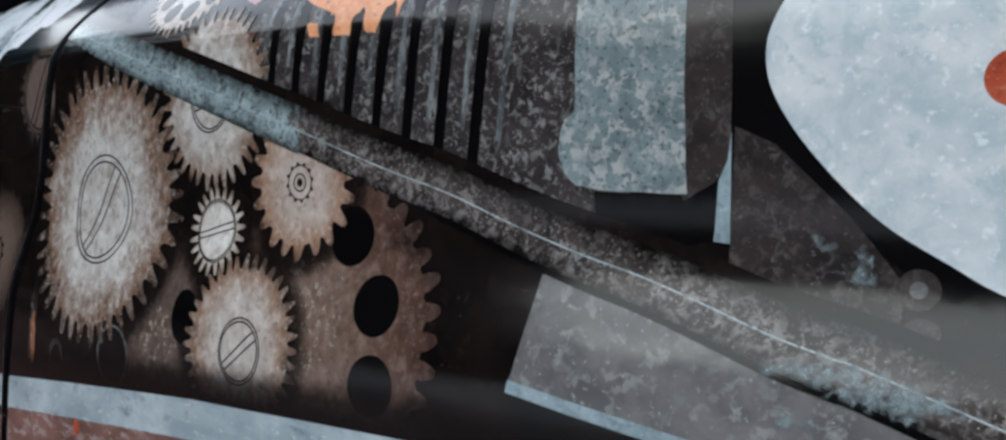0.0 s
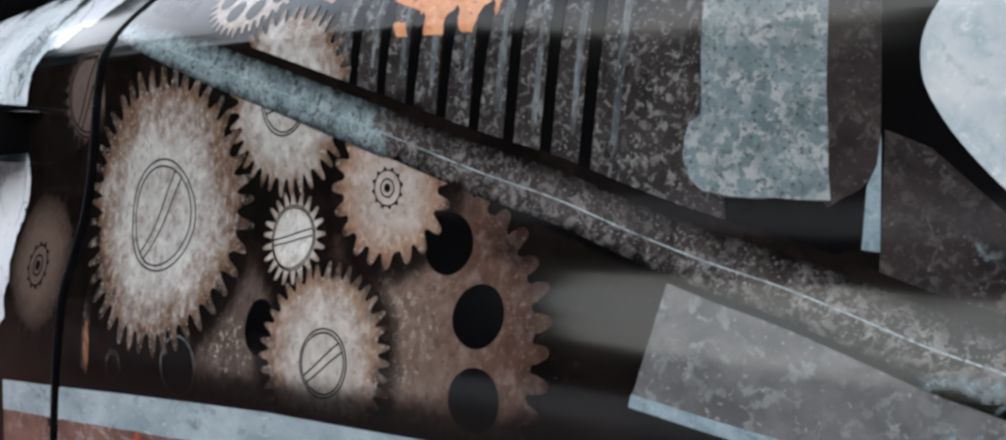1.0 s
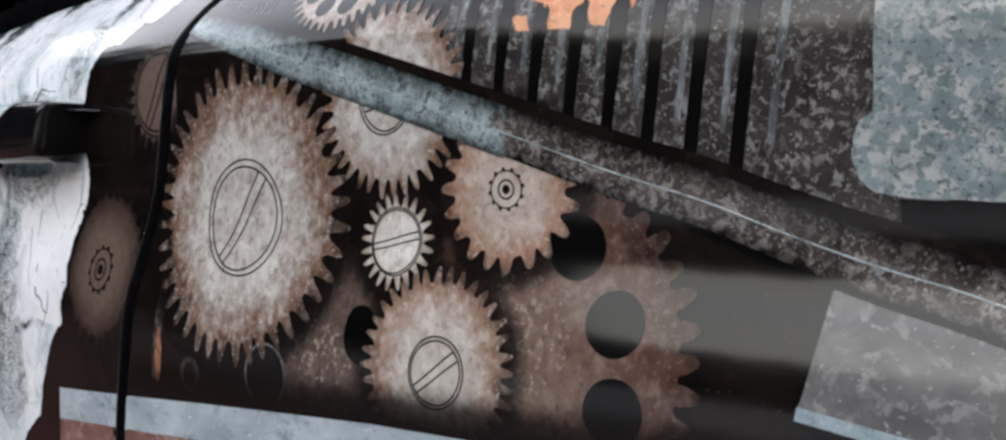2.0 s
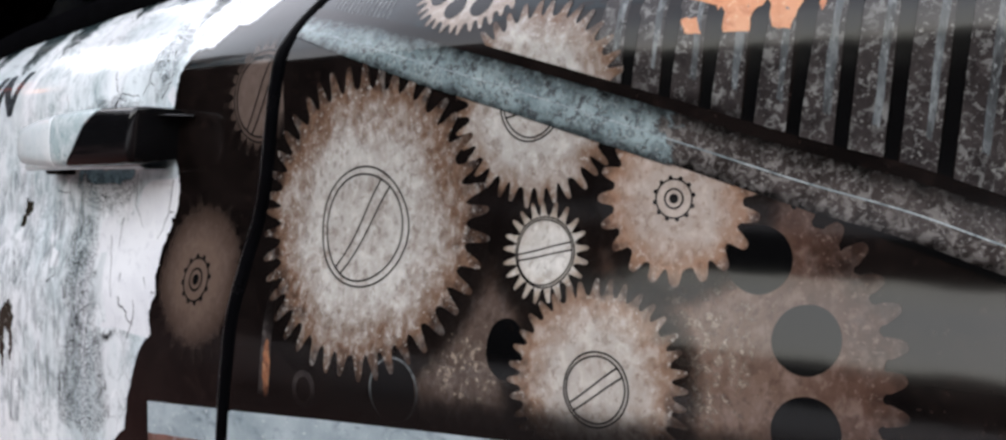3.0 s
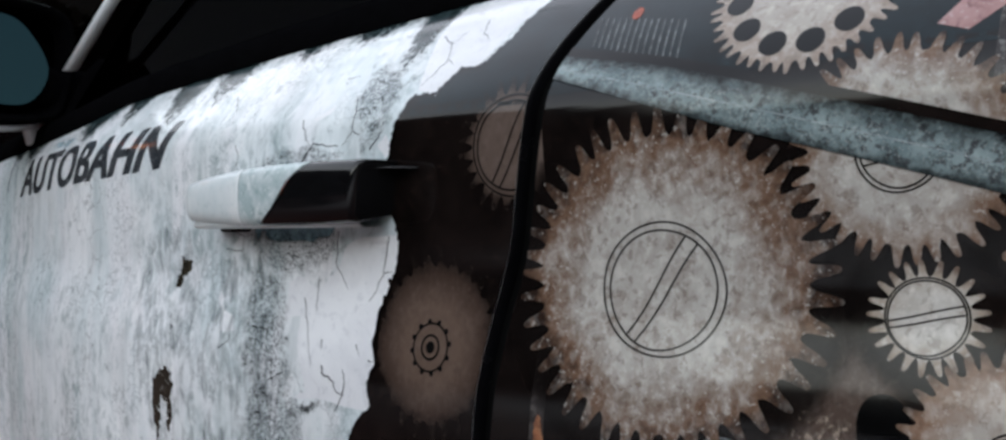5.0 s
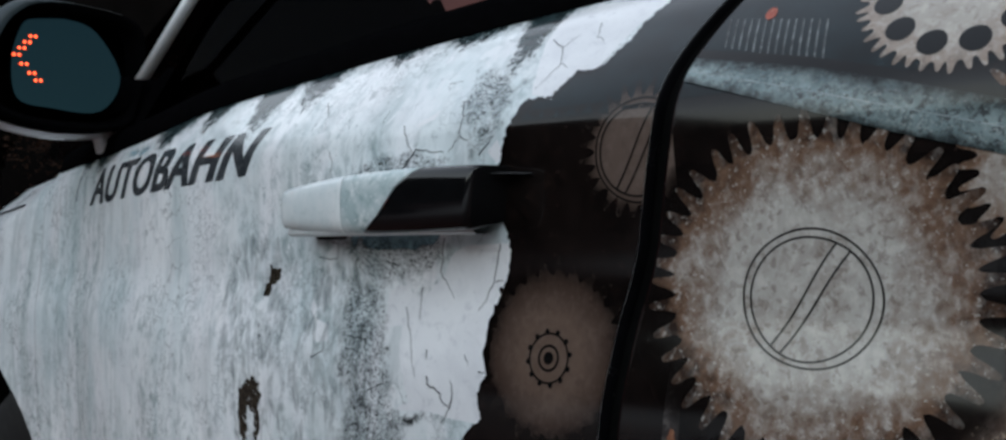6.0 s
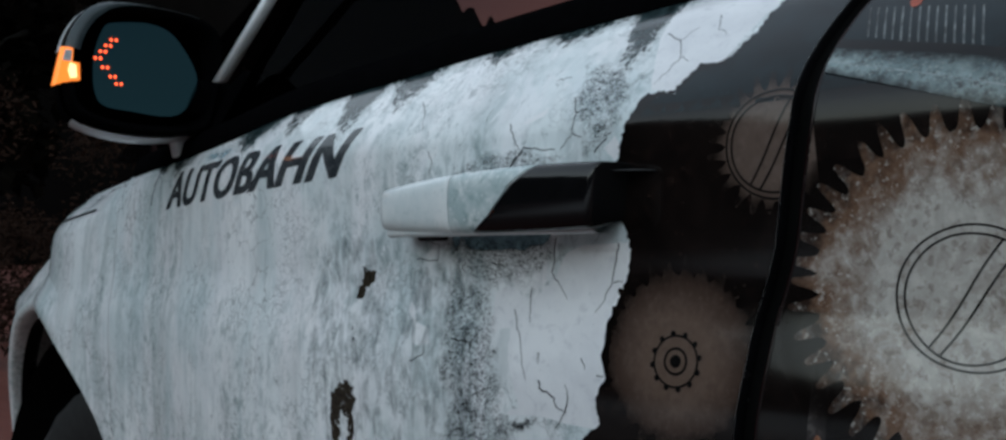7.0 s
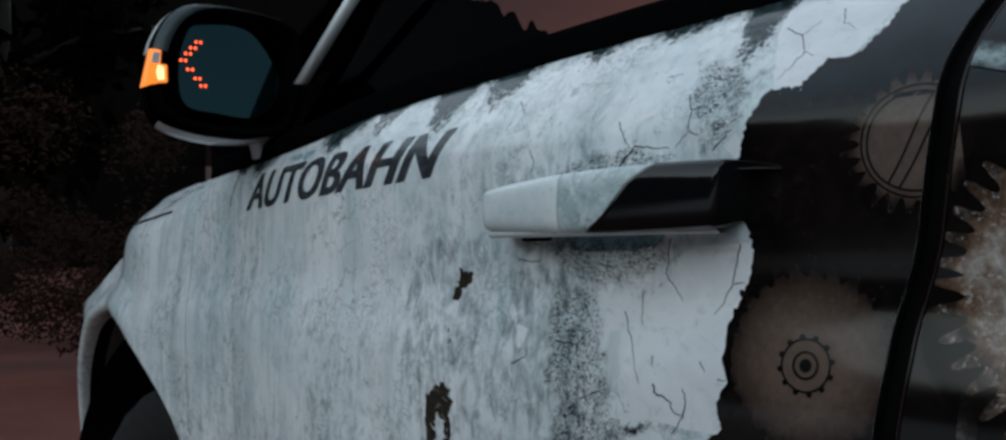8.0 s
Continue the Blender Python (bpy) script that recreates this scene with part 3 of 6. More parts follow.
def gear_line(c, body, tip, teeth, tooth=0.42, seed=0, lean=0.0):
    """A gear with slim uneven teeth and rounded gaps between them."""
    rng, out = random.Random(seed), []
    for i in range(teeth):
        w = 2 * math.pi / teeth
        mid = w * (i + 0.5 + rng.uniform(-0.09, 0.09))
        b, t = body * (1 + rng.uniform(-0.010, 0.010)), tip * (1 + rng.uniform(-0.018, 0.016))
        bend = lean + rng.uniform(-0.10, 0.10)
        for at, up in ((-0.5, -0.06), (-0.41, -0.02), (-0.33, 0.08), (-0.27, 0.25), (-0.22, 0.5), (-0.17, 0.75), (-0.10, 0.95), (0.0, 1.0), (0.10, 0.95), (0.17, 0.75), (0.22, 0.5), (0.27, 0.25), (0.33, 0.08), (0.41, -0.02)):
            r = b + (t - b) * up
            a = mid + w * (at * (tooth / 0.5 if abs(at) < 0.3 else 1.0) + bend * max(0.0, up))
            out.append((c[0] + r * math.cos(a), c[1] + r * math.sin(a)))
    return out


def disc_line(c, rx, rz=None, n=40, wobble=0.0, seed=0):
    rng = random.Random(seed)
    ph = [rng.uniform(0, 6.28) for _ in range(3)]
    out = []
    for i in range(n):
        a = 2 * math.pi * i / n
        k = 1 + wobble * (math.sin(2 * a + ph[0]) + 0.6 * math.sin(3 * a + ph[1]) + 0.4 * math.sin(5 * a + ph[2]))
        out.append((c[0] + rx * k * math.cos(a), c[1] + (rz or rx) * k * math.sin(a)))
    return out


def ring_line(c, r, wide, rz=None, wobble=0.0, seed=0, n=72):
    """A strip round a ring, for decal(strips=True)."""
    outer, inner = disc_line(c, r + wide / 2, (rz or r) + wide / 2, n, wobble, seed), disc_line(c, r - wide / 2, (rz or r) - wide / 2, n, wobble, seed)
    return outer + outer[:1] + (inner + inner[:1])[::-1]


def stroke_line(points, wide):
    """A strip along a line; wide may taper from a pair of widths."""
    pts = [Vector(p) for p in points]
    a, b = wide if isinstance(wide, tuple) else (wide, wide)
    left, right = [], []
    for i, p in enumerate(pts):
        d = (pts[min(i + 1, len(pts) - 1)] - pts[max(i - 1, 0)]).normalized()
        side = Vector((-d.y, d.x)) * (a + (b - a) * i / max(1, len(pts) - 1)) / 2
        left.append(tuple(p + side))
        right.append(tuple(p - side))
    return left + right[::-1]


def rounded_box(bm, size, at, bevel, segments=3, turn=None):
    made = bmesh.ops.create_cube(bm, size=1.0)["verts"]
    for v in made:
        v.co = Vector((v.co.x * size[0], v.co.y * size[1], v.co.z * size[2]))
    edges = list({e for v in made for e in v.link_edges})
    res = bmesh.ops.bevel(bm, geom=edges, offset=bevel, segments=segments, affect="EDGES", profile=0.5)
    verts = list({v for f in res["faces"] for v in f.verts} | {v for v in made if v.is_valid})
    m = Matrix.Translation(at) @ (turn or Matrix())
    for v in verts:
        v.co = m @ v.co
    return verts


def tube_bm(points, radius, sides=8, taper=None):
    bm = bmesh.new()
    rings, pts = [], [Vector(p) for p in points]
    for i, p in enumerate(pts):
        d = (pts[min(i + 1, len(pts) - 1)] - pts[max(i - 1, 0)]).normalized()
        a = d.orthogonal().normalized()
        b = d.cross(a)
        r = radius if taper is None else radius + (taper - radius) * i / (len(pts) - 1)
        rings.append([bm.verts.new(p + (a * math.cos(k * 2 * math.pi / sides) + b * math.sin(k * 2 * math.pi / sides)) * r) for k in range(sides)])
    for r1, r2 in zip(rings, rings[1:]):
        for k in range(sides):
            bm.faces.new((r1[k], r1[(k + 1) % sides], r2[(k + 1) % sides], r2[k]))
    bm.faces.new(rings[0][::-1])
    bm.faces.new(rings[-1])
    return bm


def slab_bm(line, x0, x1, hole=None):
    """A thick plate from a (y, z) outline between two x."""
    bm = bmesh.new()
    a, b = [bm.verts.new((x0, *p)) for p in line], [bm.verts.new((x1, *p)) for p in line]
    bm.faces.new(a)
    bm.faces.new(b[::-1])
    for i in range(len(line)):
        k = (i + 1) % len(line)
        bm.faces.new((a[i], b[i], b[k], a[k]))
    bmesh.ops.recalc_face_normals(bm, faces=bm.faces[:])
    return bm


# ---------------------------------------------------------------- ground and surroundings
def ground_sheet():
    g = Graph("reddish_paving")
    col = g.ramp(g.noise(1.3, 6, 0.6, None, 0.3), [(0.35, (0.062, 0.0130, 0.0080)), (0.65, (0.115, 0.0270, 0.0175))])
    col = g.mix(g.ramp(g.noise(28, 5, 0.65), [(0.45, 0.0), (0.7, 0.6)]), col, (0.055, 0.018, 0.0135))
    col = g.mix(g.ramp(g.noise(0.35, 3, 0.5), [(0.45, 0.0), (0.65, 0.55)]), col, (0.028, 0.010, 0.008))
    split = g.node("ShaderNodeSeparateXYZ")
    g.link(g.where, split.inputs[0])
    # Unseen pale stretch added to bounce light onto the car's left side
    bounce_area = g.math("SUBTRACT", split.outputs["X"], g.math("MULTIPLY", split.outputs["Y"], 0.5))
    bounce_area = g.math("ADD", bounce_area, g.math("MULTIPLY", g.noise(0.5, 5, 0.6), 1.2))
    near = g.ramp(g.math("MULTIPLY", g.math("ADD", split.outputs["Y"], 12.0), 0.1), [(0.45, 1.0), (1.0, 0.0)])
    bounce_area = g.math("MULTIPLY", near, g.ramp(g.math("MULTIPLY", g.math("ADD", bounce_area, 7.0), 0.2), [(0.05, 0.0), (0.95, 1.0)]))
    bounce_pale = g.ramp(g.noise(6, 6, 0.65), [(0.3, (0.30, 0.30, 0.30)), (0.7, (0.38, 0.38, 0.37))])
    # Paving colour darkened left of the car to dim its reflection in the doors
    reflection_dim = g.ramp(g.math("MULTIPLY", g.math("ADD", split.outputs["Y"], 12.0), 0.07), [(0.72, 0.38), (0.96, 1.0)])
    col = g.mix(1.0, col, reflection_dim, "MULTIPLY")
    col = g.mix(bounce_area, col, bounce_pale)
    g.bump(g.noise(45, 5, 0.6), 0.5, 0.01)
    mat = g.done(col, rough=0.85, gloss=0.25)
    rows, steps = [], [-1500, -400, -120, -50, -24, -14, -9, -6, -4, -2, 0, 2, 4, 6, 9, 14, 24, 50, 120, 400, 1500]
    for y in steps:
        rows.append([(x, y, 0.0 if max(abs(x), abs(y)) < 5 else 0.05 * noise.noise((x * 0.11, y * 0.11, 0.0))) for x in steps])
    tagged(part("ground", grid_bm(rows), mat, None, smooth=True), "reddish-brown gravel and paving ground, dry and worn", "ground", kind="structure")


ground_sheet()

def wooded_ridge():
    """The dark wood that closes the view all round, with a broken top line."""
    rows, n = [], 2160
    for h in (-0.05, 0.3, 0.6, 0.85, 0.95, 1.0):
        row = []
        for k in range(n + 1):
            a = 2 * math.pi * (k % n) / n
            deg = math.degrees(a)
            open_side = min(1, max(0, (143 - deg) / 15)) * min(1, max(0, (deg - (-25 if deg < 180 else 335)) / 20))
            open_side = open_side * open_side * (3 - 2 * open_side)
            yard = min(1, max(0, (deg - 218) / 30)) * min(1, max(0, (350 - deg) / 20))  # lower and farther off across the yard
            top = 21 - 9.4 * open_side - 9.0 * yard * yard * (3 - 2 * yard) + 2.2 * (1 - 0.85 * open_side) * noise.noise((math.cos(a) * 3, math.sin(a) * 3, 0.3)) + 1.5 * noise.noise((math.cos(a) * 17, math.sin(a) * 17, 1.3)) + 0.7 * noise.noise((math.cos(a) * 70, math.sin(a) * 70, 4.0)) + 0.28 * noise.noise((math.cos(a) * 210, math.sin(a) * 210, 7.0))
            r = 44 + 5 * h + 1.5 * noise.noise((math.cos(a) * 25, math.sin(a) * 25, h * 4))
            away = 1 + 1.7 * max(0.0, -math.sin(a)) ** 1.5  # the wood stands farther off across the yard
            row.append((r * away * math.cos(a), r * away * math.sin(a), top * h * away))
        rows.append(row)
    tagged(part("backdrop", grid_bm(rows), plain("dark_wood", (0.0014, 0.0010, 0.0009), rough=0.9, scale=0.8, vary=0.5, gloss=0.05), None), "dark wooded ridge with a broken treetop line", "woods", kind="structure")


wooded_ridge()

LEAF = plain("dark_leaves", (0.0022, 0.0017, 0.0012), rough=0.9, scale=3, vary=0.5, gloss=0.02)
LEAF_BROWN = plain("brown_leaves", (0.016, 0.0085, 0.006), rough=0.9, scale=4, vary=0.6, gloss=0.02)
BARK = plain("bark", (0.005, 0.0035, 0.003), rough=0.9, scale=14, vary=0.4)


def leaf_cloud(centres, radii, count, size, seed, squash=0.8):
    """Many small leaves, each a bent pair of triangles, in clumps."""
    rng = random.Random(seed)
    verts, faces = [], []
    for _ in range(count):
        k = rng.randrange(len(centres))
        d = Vector((rng.gauss(0, 1), rng.gauss(0, 1), rng.gauss(0, 1) * squash))
        d = d.normalized() * radii[k] * (rng.random() ** 0.45) if d.length > 0 else d
        p = Vector(centres[k]) + d
        a = Vector((rng.gauss(0, 1), rng.gauss(0, 1), rng.gauss(0, 0.7))).normalized() * size * rng.uniform(0.6, 1.5)
        b = a.orthogonal().normalized() * a.length * 0.45
        n = len(verts)
        verts += [tuple(p - a), tuple(p + b), tuple(p + a), tuple(p - b + Vector((0, 0, a.length * 0.2)))]
        faces.append((n, n + 1, n + 2, n + 3))
    bm = bmesh.new()
    vs = [bm.verts.new(v) for v in verts]
    for f in faces:
        bm.faces.new([vs[i] for i in f])
    return bm


def tree(tall, seed, leaf):
    rng = random.Random(seed)
    base = root("tree", (0, 0, 0), "tall tree with a dark uneven leafy crown", "tree", "trees round the yard")
    bends = [(rng.uniform(-0.15, 0.15) * k, rng.uniform(-0.15, 0.15) * k, tall * 0.75 * k / 6) for k in range(7)]
    part("trunk", tube_bm([(0, 0, -0.1)] + bends[1:], tall * 0.022, 9, tall * 0.006), BARK, base)
    tips, radii = [], []
    for k in range(13):
        a = k * 2.4 + rng.uniform(-0.4, 0.4)
        h = tall * (0.16 + 0.62 * k / 12)
        reach = tall * (0.30 - 0.16 * abs(k / 12 - 0.35)) * rng.uniform(0.7, 1.15)
        root_at = Vector((0, 0, h))
        tip = Vector((math.cos(a) * reach, math.sin(a) * reach, h + tall * rng.uniform(0.05, 0.16)))
        mid = root_at.lerp(tip, 0.5) + Vector((0, 0, tall * 0.02))
        part("limb", tube_bm([root_at, mid, tip], tall * 0.007, 6, tall * 0.002), BARK, base)
        for _ in range(4):
            tips.append(tuple(root_at.lerp(tip, rng.uniform(0.45, 1.1)) + Vector((rng.uniform(-1, 1), rng.uniform(-1, 1), rng.uniform(-0.6, 1))) * tall * 0.07))
            radii.append(tall * rng.uniform(0.05, 0.115))
    tips.append((0, 0, tall * 0.9))
    radii.append(tall * 0.1)
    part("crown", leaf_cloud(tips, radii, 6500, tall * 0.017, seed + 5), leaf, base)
    return base


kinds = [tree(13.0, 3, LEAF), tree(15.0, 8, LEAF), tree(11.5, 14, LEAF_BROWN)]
spots = []
rng = random.Random(4)
for k in range(34):
    a = k * 2 * math.pi / 34 + rng.uniform(-0.05, 0.05)
    far = 25 + rng.uniform(-2.5, 3.5)
    if 0.18 < (a / (2 * math.pi) + 1.0) % 1 < 0.42:
        far = 31 + rng.uniform(-2, 4)
    if -0.28 < math.atan2(math.sin(a), math.cos(a)) < 0.28:
        far = 46
    if math.sin(a) < -0.45 or 95 < math.degrees(a) < 148 or math.degrees(a) < 45 or math.degrees(a) > 345:
        continue
    spots.append((-0.5 + far * math.cos(a), far * math.sin(a), rng.uniform(0, 360), rng.uniform(0.85, 1.15)))
for k, (x, y, spin, grow) in enumerate(spots):
    m = pose(x, y, -0.02, 0, 0, spin)
    if k < 3:
        kinds[k].matrix_basis = m
    else:
        copy_thing(kinds[k % 3], m)


def hedge(name, at, long, deep, tall, turn, seed, leaf, label):
    rng = random.Random(seed)
    centres, radii = [], []
    for _ in range(int(long * 9)):
        h = rng.uniform(0.1, tall * (0.7 + 0.3 * math.sin(rng.uniform(0, 6))))
        centres.append((rng.uniform(-long / 2, long / 2), rng.uniform(-deep / 2, deep / 2), h))
        radii.append(rng.uniform(0.22, 0.5))
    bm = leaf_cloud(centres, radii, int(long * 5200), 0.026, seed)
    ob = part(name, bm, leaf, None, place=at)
    ob.rotation_euler = (0, 0, radians(turn))
    return tagged(ob, label, "hedge", kind="stuff")


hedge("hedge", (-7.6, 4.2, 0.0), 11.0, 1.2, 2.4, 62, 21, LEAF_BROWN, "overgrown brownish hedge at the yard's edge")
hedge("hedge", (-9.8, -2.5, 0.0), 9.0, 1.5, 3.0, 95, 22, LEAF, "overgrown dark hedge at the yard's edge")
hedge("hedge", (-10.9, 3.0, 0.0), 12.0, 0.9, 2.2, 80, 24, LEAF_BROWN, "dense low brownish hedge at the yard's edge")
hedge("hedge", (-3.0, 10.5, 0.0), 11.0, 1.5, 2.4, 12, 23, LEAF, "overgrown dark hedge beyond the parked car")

pole = root("fence_post", (-4.50, 2.20, 0), "thin rusty brown metal post standing in the yard", "post")
part("pole", tube_bm([(-4.50, 2.20, 0), (-4.50, 2.20, 1.62)], 0.013, 12), plain("rusty_pole", (0.05, 0.022, 0.016), rough=0.8, scale=30, vary=0.3), pole)
part("cap", tube_bm([(-4.50, 2.20, 1.62), (-4.50, 2.20, 1.635), (-4.50, 2.20, 1.65)], 0.016, 12, 0.006), BARK, pole)


# ---------------------------------------------------------------- the car
car = root("car", (-0.5, MIDDLE, 0.0), "parked off-road car wrapped in printed flaking white and rusty gears", "car")
WHEEL_X, WHEEL_Z, ARCH = (-2.044, 0.80), 0.42, 0.5475


def sill_height(x):
    """The lower edge of the side, which climbs over the wheels."""
    low = 0.46
    for c in WHEEL_X:
        if abs(x - c) < ARCH:
            low = max(low, WHEEL_Z + math.sqrt(ARCH ** 2 - (x - c) ** 2))
    return low


def flat(v):
    return lambda _: v


front_door = panel("front_door", flat(-1.62), lambda z: float(gap_x(z)) - GAP_FORE, lambda x: max(0.50, sill_height(x)), lambda x: float(belt(x)), WHITE, car, "white door with printed cracks, run-down stains and a torn edge", 70, 170)
rear_door = panel("rear_door", lambda z: float(gap_x(z)) + GAP_AFT, flat(0.33), flat(0.50), lambda x: float(belt(x)), DARK, car, "dark brown door printed with worn gears and steel beams", 60, 170)


def arch_panel(name, x0, x1, centre, top, material, label):
    """Sheet round a wheel opening, with closer rows of points at the opening's ends."""
    xs = set(np.linspace(x0, x1, 40).tolist())
    xs |= {centre - ARCH * math.cos(a) for a in np.linspace(0, math.pi, 46)}
    xs = sorted(x for x in xs if x0 <= x <= x1)
    rows = []
    for j in range(61):
        v = j / 60
        row = []
        for x in xs:
            z0, z1 = sill_height(x), top(x)
            z = z0 + (z1 - z0) * v ** 1.2
            lip = 0.007 * (min(1, max(0, (-1.68 - x) / 0.16)) if centre < 0 else 1) * math.exp(-((math.hypot(x - centre, z - WHEEL_Z) - ARCH) / 0.045) ** 2)
            row.append((x, float(skin(x, z)) - lip, z))
        rows.append(row)
    rim = rows[0] + [r[-1] for r in rows[1:]] + rows[-1][-2::-1] + [r[0] for r in rows[-2:0:-1]]
    ob = part(name, grid_bm(rows), material, car, label)
    edge_strip("panel_edge", rim, BLACK_EDGE, ob, 0.04)
    return ob


fender = arch_panel("front_fender", -2.94, -1.6212, WHEEL_X[0], lambda x: 1.255 + float(drop(x)) - max(0.0, (x + 1.95) * 0.19), WHITE, "white fender with grey streaks over the wheel")


def arch_lip():
    """Rounded flare that the fender's edge swells into on the far side of the wheel."""
    profile = ((-0.002, -0.012), (0.0, 0.000), (0.003, 0.011), (0.009, 0.019), (0.018, 0.022), (0.030, 0.019), (0.046, 0.009), (0.065, 0.0005))
    rows = []
    for a in np.linspace(radians(58), radians(182), 60):
        swell = min(1, max(0, (math.degrees(a) - 62) / 45))
        swell = swell * swell * (3 - 2 * swell) * (1 - 0.4 * min(1, max(0, (math.degrees(a) - 110) / 50)))
        row = []
        for dr, out in profile:
            x, z = WHEEL_X[0] + (ARCH + dr) * math.cos(a), WHEEL_Z + (ARCH + dr) * math.sin(a)
            row.append((x, float(skin(x, z)) - 0.007 * min(1, max(0, (-1.68 - x) / 0.16)) * math.exp(-(dr / 0.045) ** 2) - out * swell + 0.0015 * (1 - min(1, swell * 6)), z))
        rows.append(row)
    part("arch_lip", grid_bm(rows), WHITE, fender, "rounded white flare along the wheel opening")


arch_lip()
decal("panel_seam", [stroke_line([(-1.722, 1.1335), (-1.80, 1.1285), (-1.90, 1.1215), (-2.00, 1.1130), (-2.10, 1.10)], 0.0035)], 12, RUBBER, fender, "dark shut line of the hood", strips=True)
arch_panel("rear_quarter", 0.338, 1.94, WHEEL_X[1], lambda x: float(belt(x)), DARK, "dark printed rear side panel")
part("rocker_sill", grid_bm([[(x, float(skin(x, 0.5)) + d, z) for x in np.linspace(-1.55, 0.29, 20)] for d, z in ((0.035, 0.50), (0.02, 0.49), (0.012, 0.44), (0.02, 0.38), (0.07, 0.33), (0.3, 0.31))]), BLACK_TRIM, car)


def far_side():
    """The other side of the body, which closes it."""
    rows = []
    for z in (0.46, 0.6, 0.8, 0.95, 1.05, 1.15, 1.2, 1.235):
        rows.append([(x, 2 * MIDDLE - float(skin(x, z)), z) for x in np.linspace(-2.94, 1.94, 70)])
    part("far_side", grid_bm(rows), BODY_WHITE, car)


far_side()


def hood_top(x):
    return 1.255 + float(drop(x)) - max(0.0, (x + 1.95) * 0.19)


def hood():
    rows = []
    for x in np.linspace(-2.94, -1.62, 24):
        z0 = hood_top(x)
        y0 = float(skin(x, z0))
        rows.append([(x, y0 + (2 * MIDDLE - 2 * y0) * u, z0 + 0.0008 + 0.085 * math.sin(math.pi * u) ** 0.6 * min(1, (x + 3.0) / 0.3)) for u in np.linspace(0, 1, 24)])
    part("hood", grid_bm(rows), WHITE, car, "white flaking hood")


hood()
part("front_bumper", grid_bm([[(-2.94 - 0.05 * math.sin(math.pi * u), 1.0 + 0.5 * u - 0.06 * math.sin(math.pi * v), 0.35 + v * 0.68) for u in np.linspace(0, 1, 10)] for v in np.linspace(0, 1, 10)]), BODY_WHITE, car)
part("tailgate", grid_bm([[(1.94 + 0.05 * math.sin(math.pi * u), 0.66 + 1.18 * u, 0.4 + v * 1.4) for u in np.linspace(0, 1, 10)] for v in np.linspace(0, 1, 10)]), BODY_WHITE, car)
part("underbody", slab_bm([(0.85, 0.36), (1.65, 0.36), (1.65, 0.44), (0.85, 0.44)], -2.6, 1.8), CABIN, car)
part("cabin_floor", slab_bm([(0.42, 0.52), (2.08, 0.52), (2.08, 0.62), (0.42, 0.62)], -1.5, 1.6), CABIN, car)
part("dashboard", slab_bm([(0.52, 0.6), (1.98, 0.6), (1.98, 1.10), (1.7, 1.17), (0.8, 1.17), (0.52, 1.10)], -1.62, -1.2), CABIN, car)

# greenhouse
ROOF_Z = 1.83


def side_glass_at(x, z, outer=0.0):
    b = float(belt(x))
    return float(skin(x, b)) + 0.006 + 0.50 * (z - b) - outer


def roof_edge(x):
    return side_glass_at(x, ROOF_Z - 0.04)


def pane(name, x0, x1, z_top, lean0, lean1, mirror_side):
    rows = []
    for v in np.linspace(0, 1, 12):
        row = []
        for u in np.linspace(0, 1, 16):
            xb = x0 + (x1 - x0) * u
            z = float(belt(xb)) - 0.02 + (z_top - float(belt(xb)) + 0.02) * v
            x = xb + (lean0 + (lean1 - lean0) * u) * v
            y = side_glass_at(max(-1.5, min(1.5, xb)), z)
            row.append((x, 2 * MIDDLE - y if mirror_side else y, z))
        rows.append(row)
    ob = part(name, rolled(grid_bm(rows), ((0.0, 0.004),), (0, -1 if mirror_side else 1, 0)), GLASS, car, "dark tinted side window")
    ob.visible_shadow = False
    return ob


for other in (False, True):
    pane("front_window", -1.37, -0.635, ROOF_Z - 0.06, 0.14, 0.03, other)
    pane("rear_window", -0.53, 0.26, ROOF_Z - 0.06, 0.03, -0.05, other)
    pane("quarter_window", 0.34, 1.5, ROOF_Z - 0.06, 0.0, -0.15, other)


def pillar(name, bottom, top, wide, deep, material, label=""):
    for flip in (False, True):
        a, b = Vector(bottom), Vector(top)
        if flip:
            a.y, b.y = 2 * MIDDLE - a.y, 2 * MIDDLE - b.y
        bm = bmesh.new()
        d = (b - a)
        rings = []
        for k in range(7):
            c = a + d * k / 6
            ring = []
            for q in range(12):
                t = 2 * math.pi * q / 12
                ring.append(bm.verts.new(c + Vector((math.copysign(abs(math.cos(t)) ** 0.6, math.cos(t)) * wide / 2, math.copysign(abs(math.sin(t)) ** 0.6, math.sin(t)) * deep / 2, 0))))
            rings.append(ring)
        for r1, r2 in zip(rings, rings[1:]):
            for q in range(12):
                bm.faces.new((r1[q], r1[(q + 1) % 12], r2[(q + 1) % 12], r2[q]))
        bm.faces.new(rings[0][::-1])
        bm.faces.new(rings[-1])
        part(name, bm, material, car, label)


pillar("a_pillar", (-1.3415, 0.434, 1.277), (-0.985, 0.580, 1.803), 0.016, 0.015, BODY_WHITE, "slim white windscreen pillar")
pillar("b_pillar", (-0.585, 0.385, 1.22), (-0.55, 0.66, 1.80), 0.08, 0.03, BLACK_TRIM, "black door pillar")
pillar("c_pillar", (0.30, 0.42, 1.24), (0.22, 0.69, 1.80), 0.07, 0.03, BLACK_TRIM, "black door pillar")
pillar("d_pillar", (1.72, 0.55, 1.26), (1.45, 0.78, 1.80), 0.22, 0.06, BODY_WHITE)


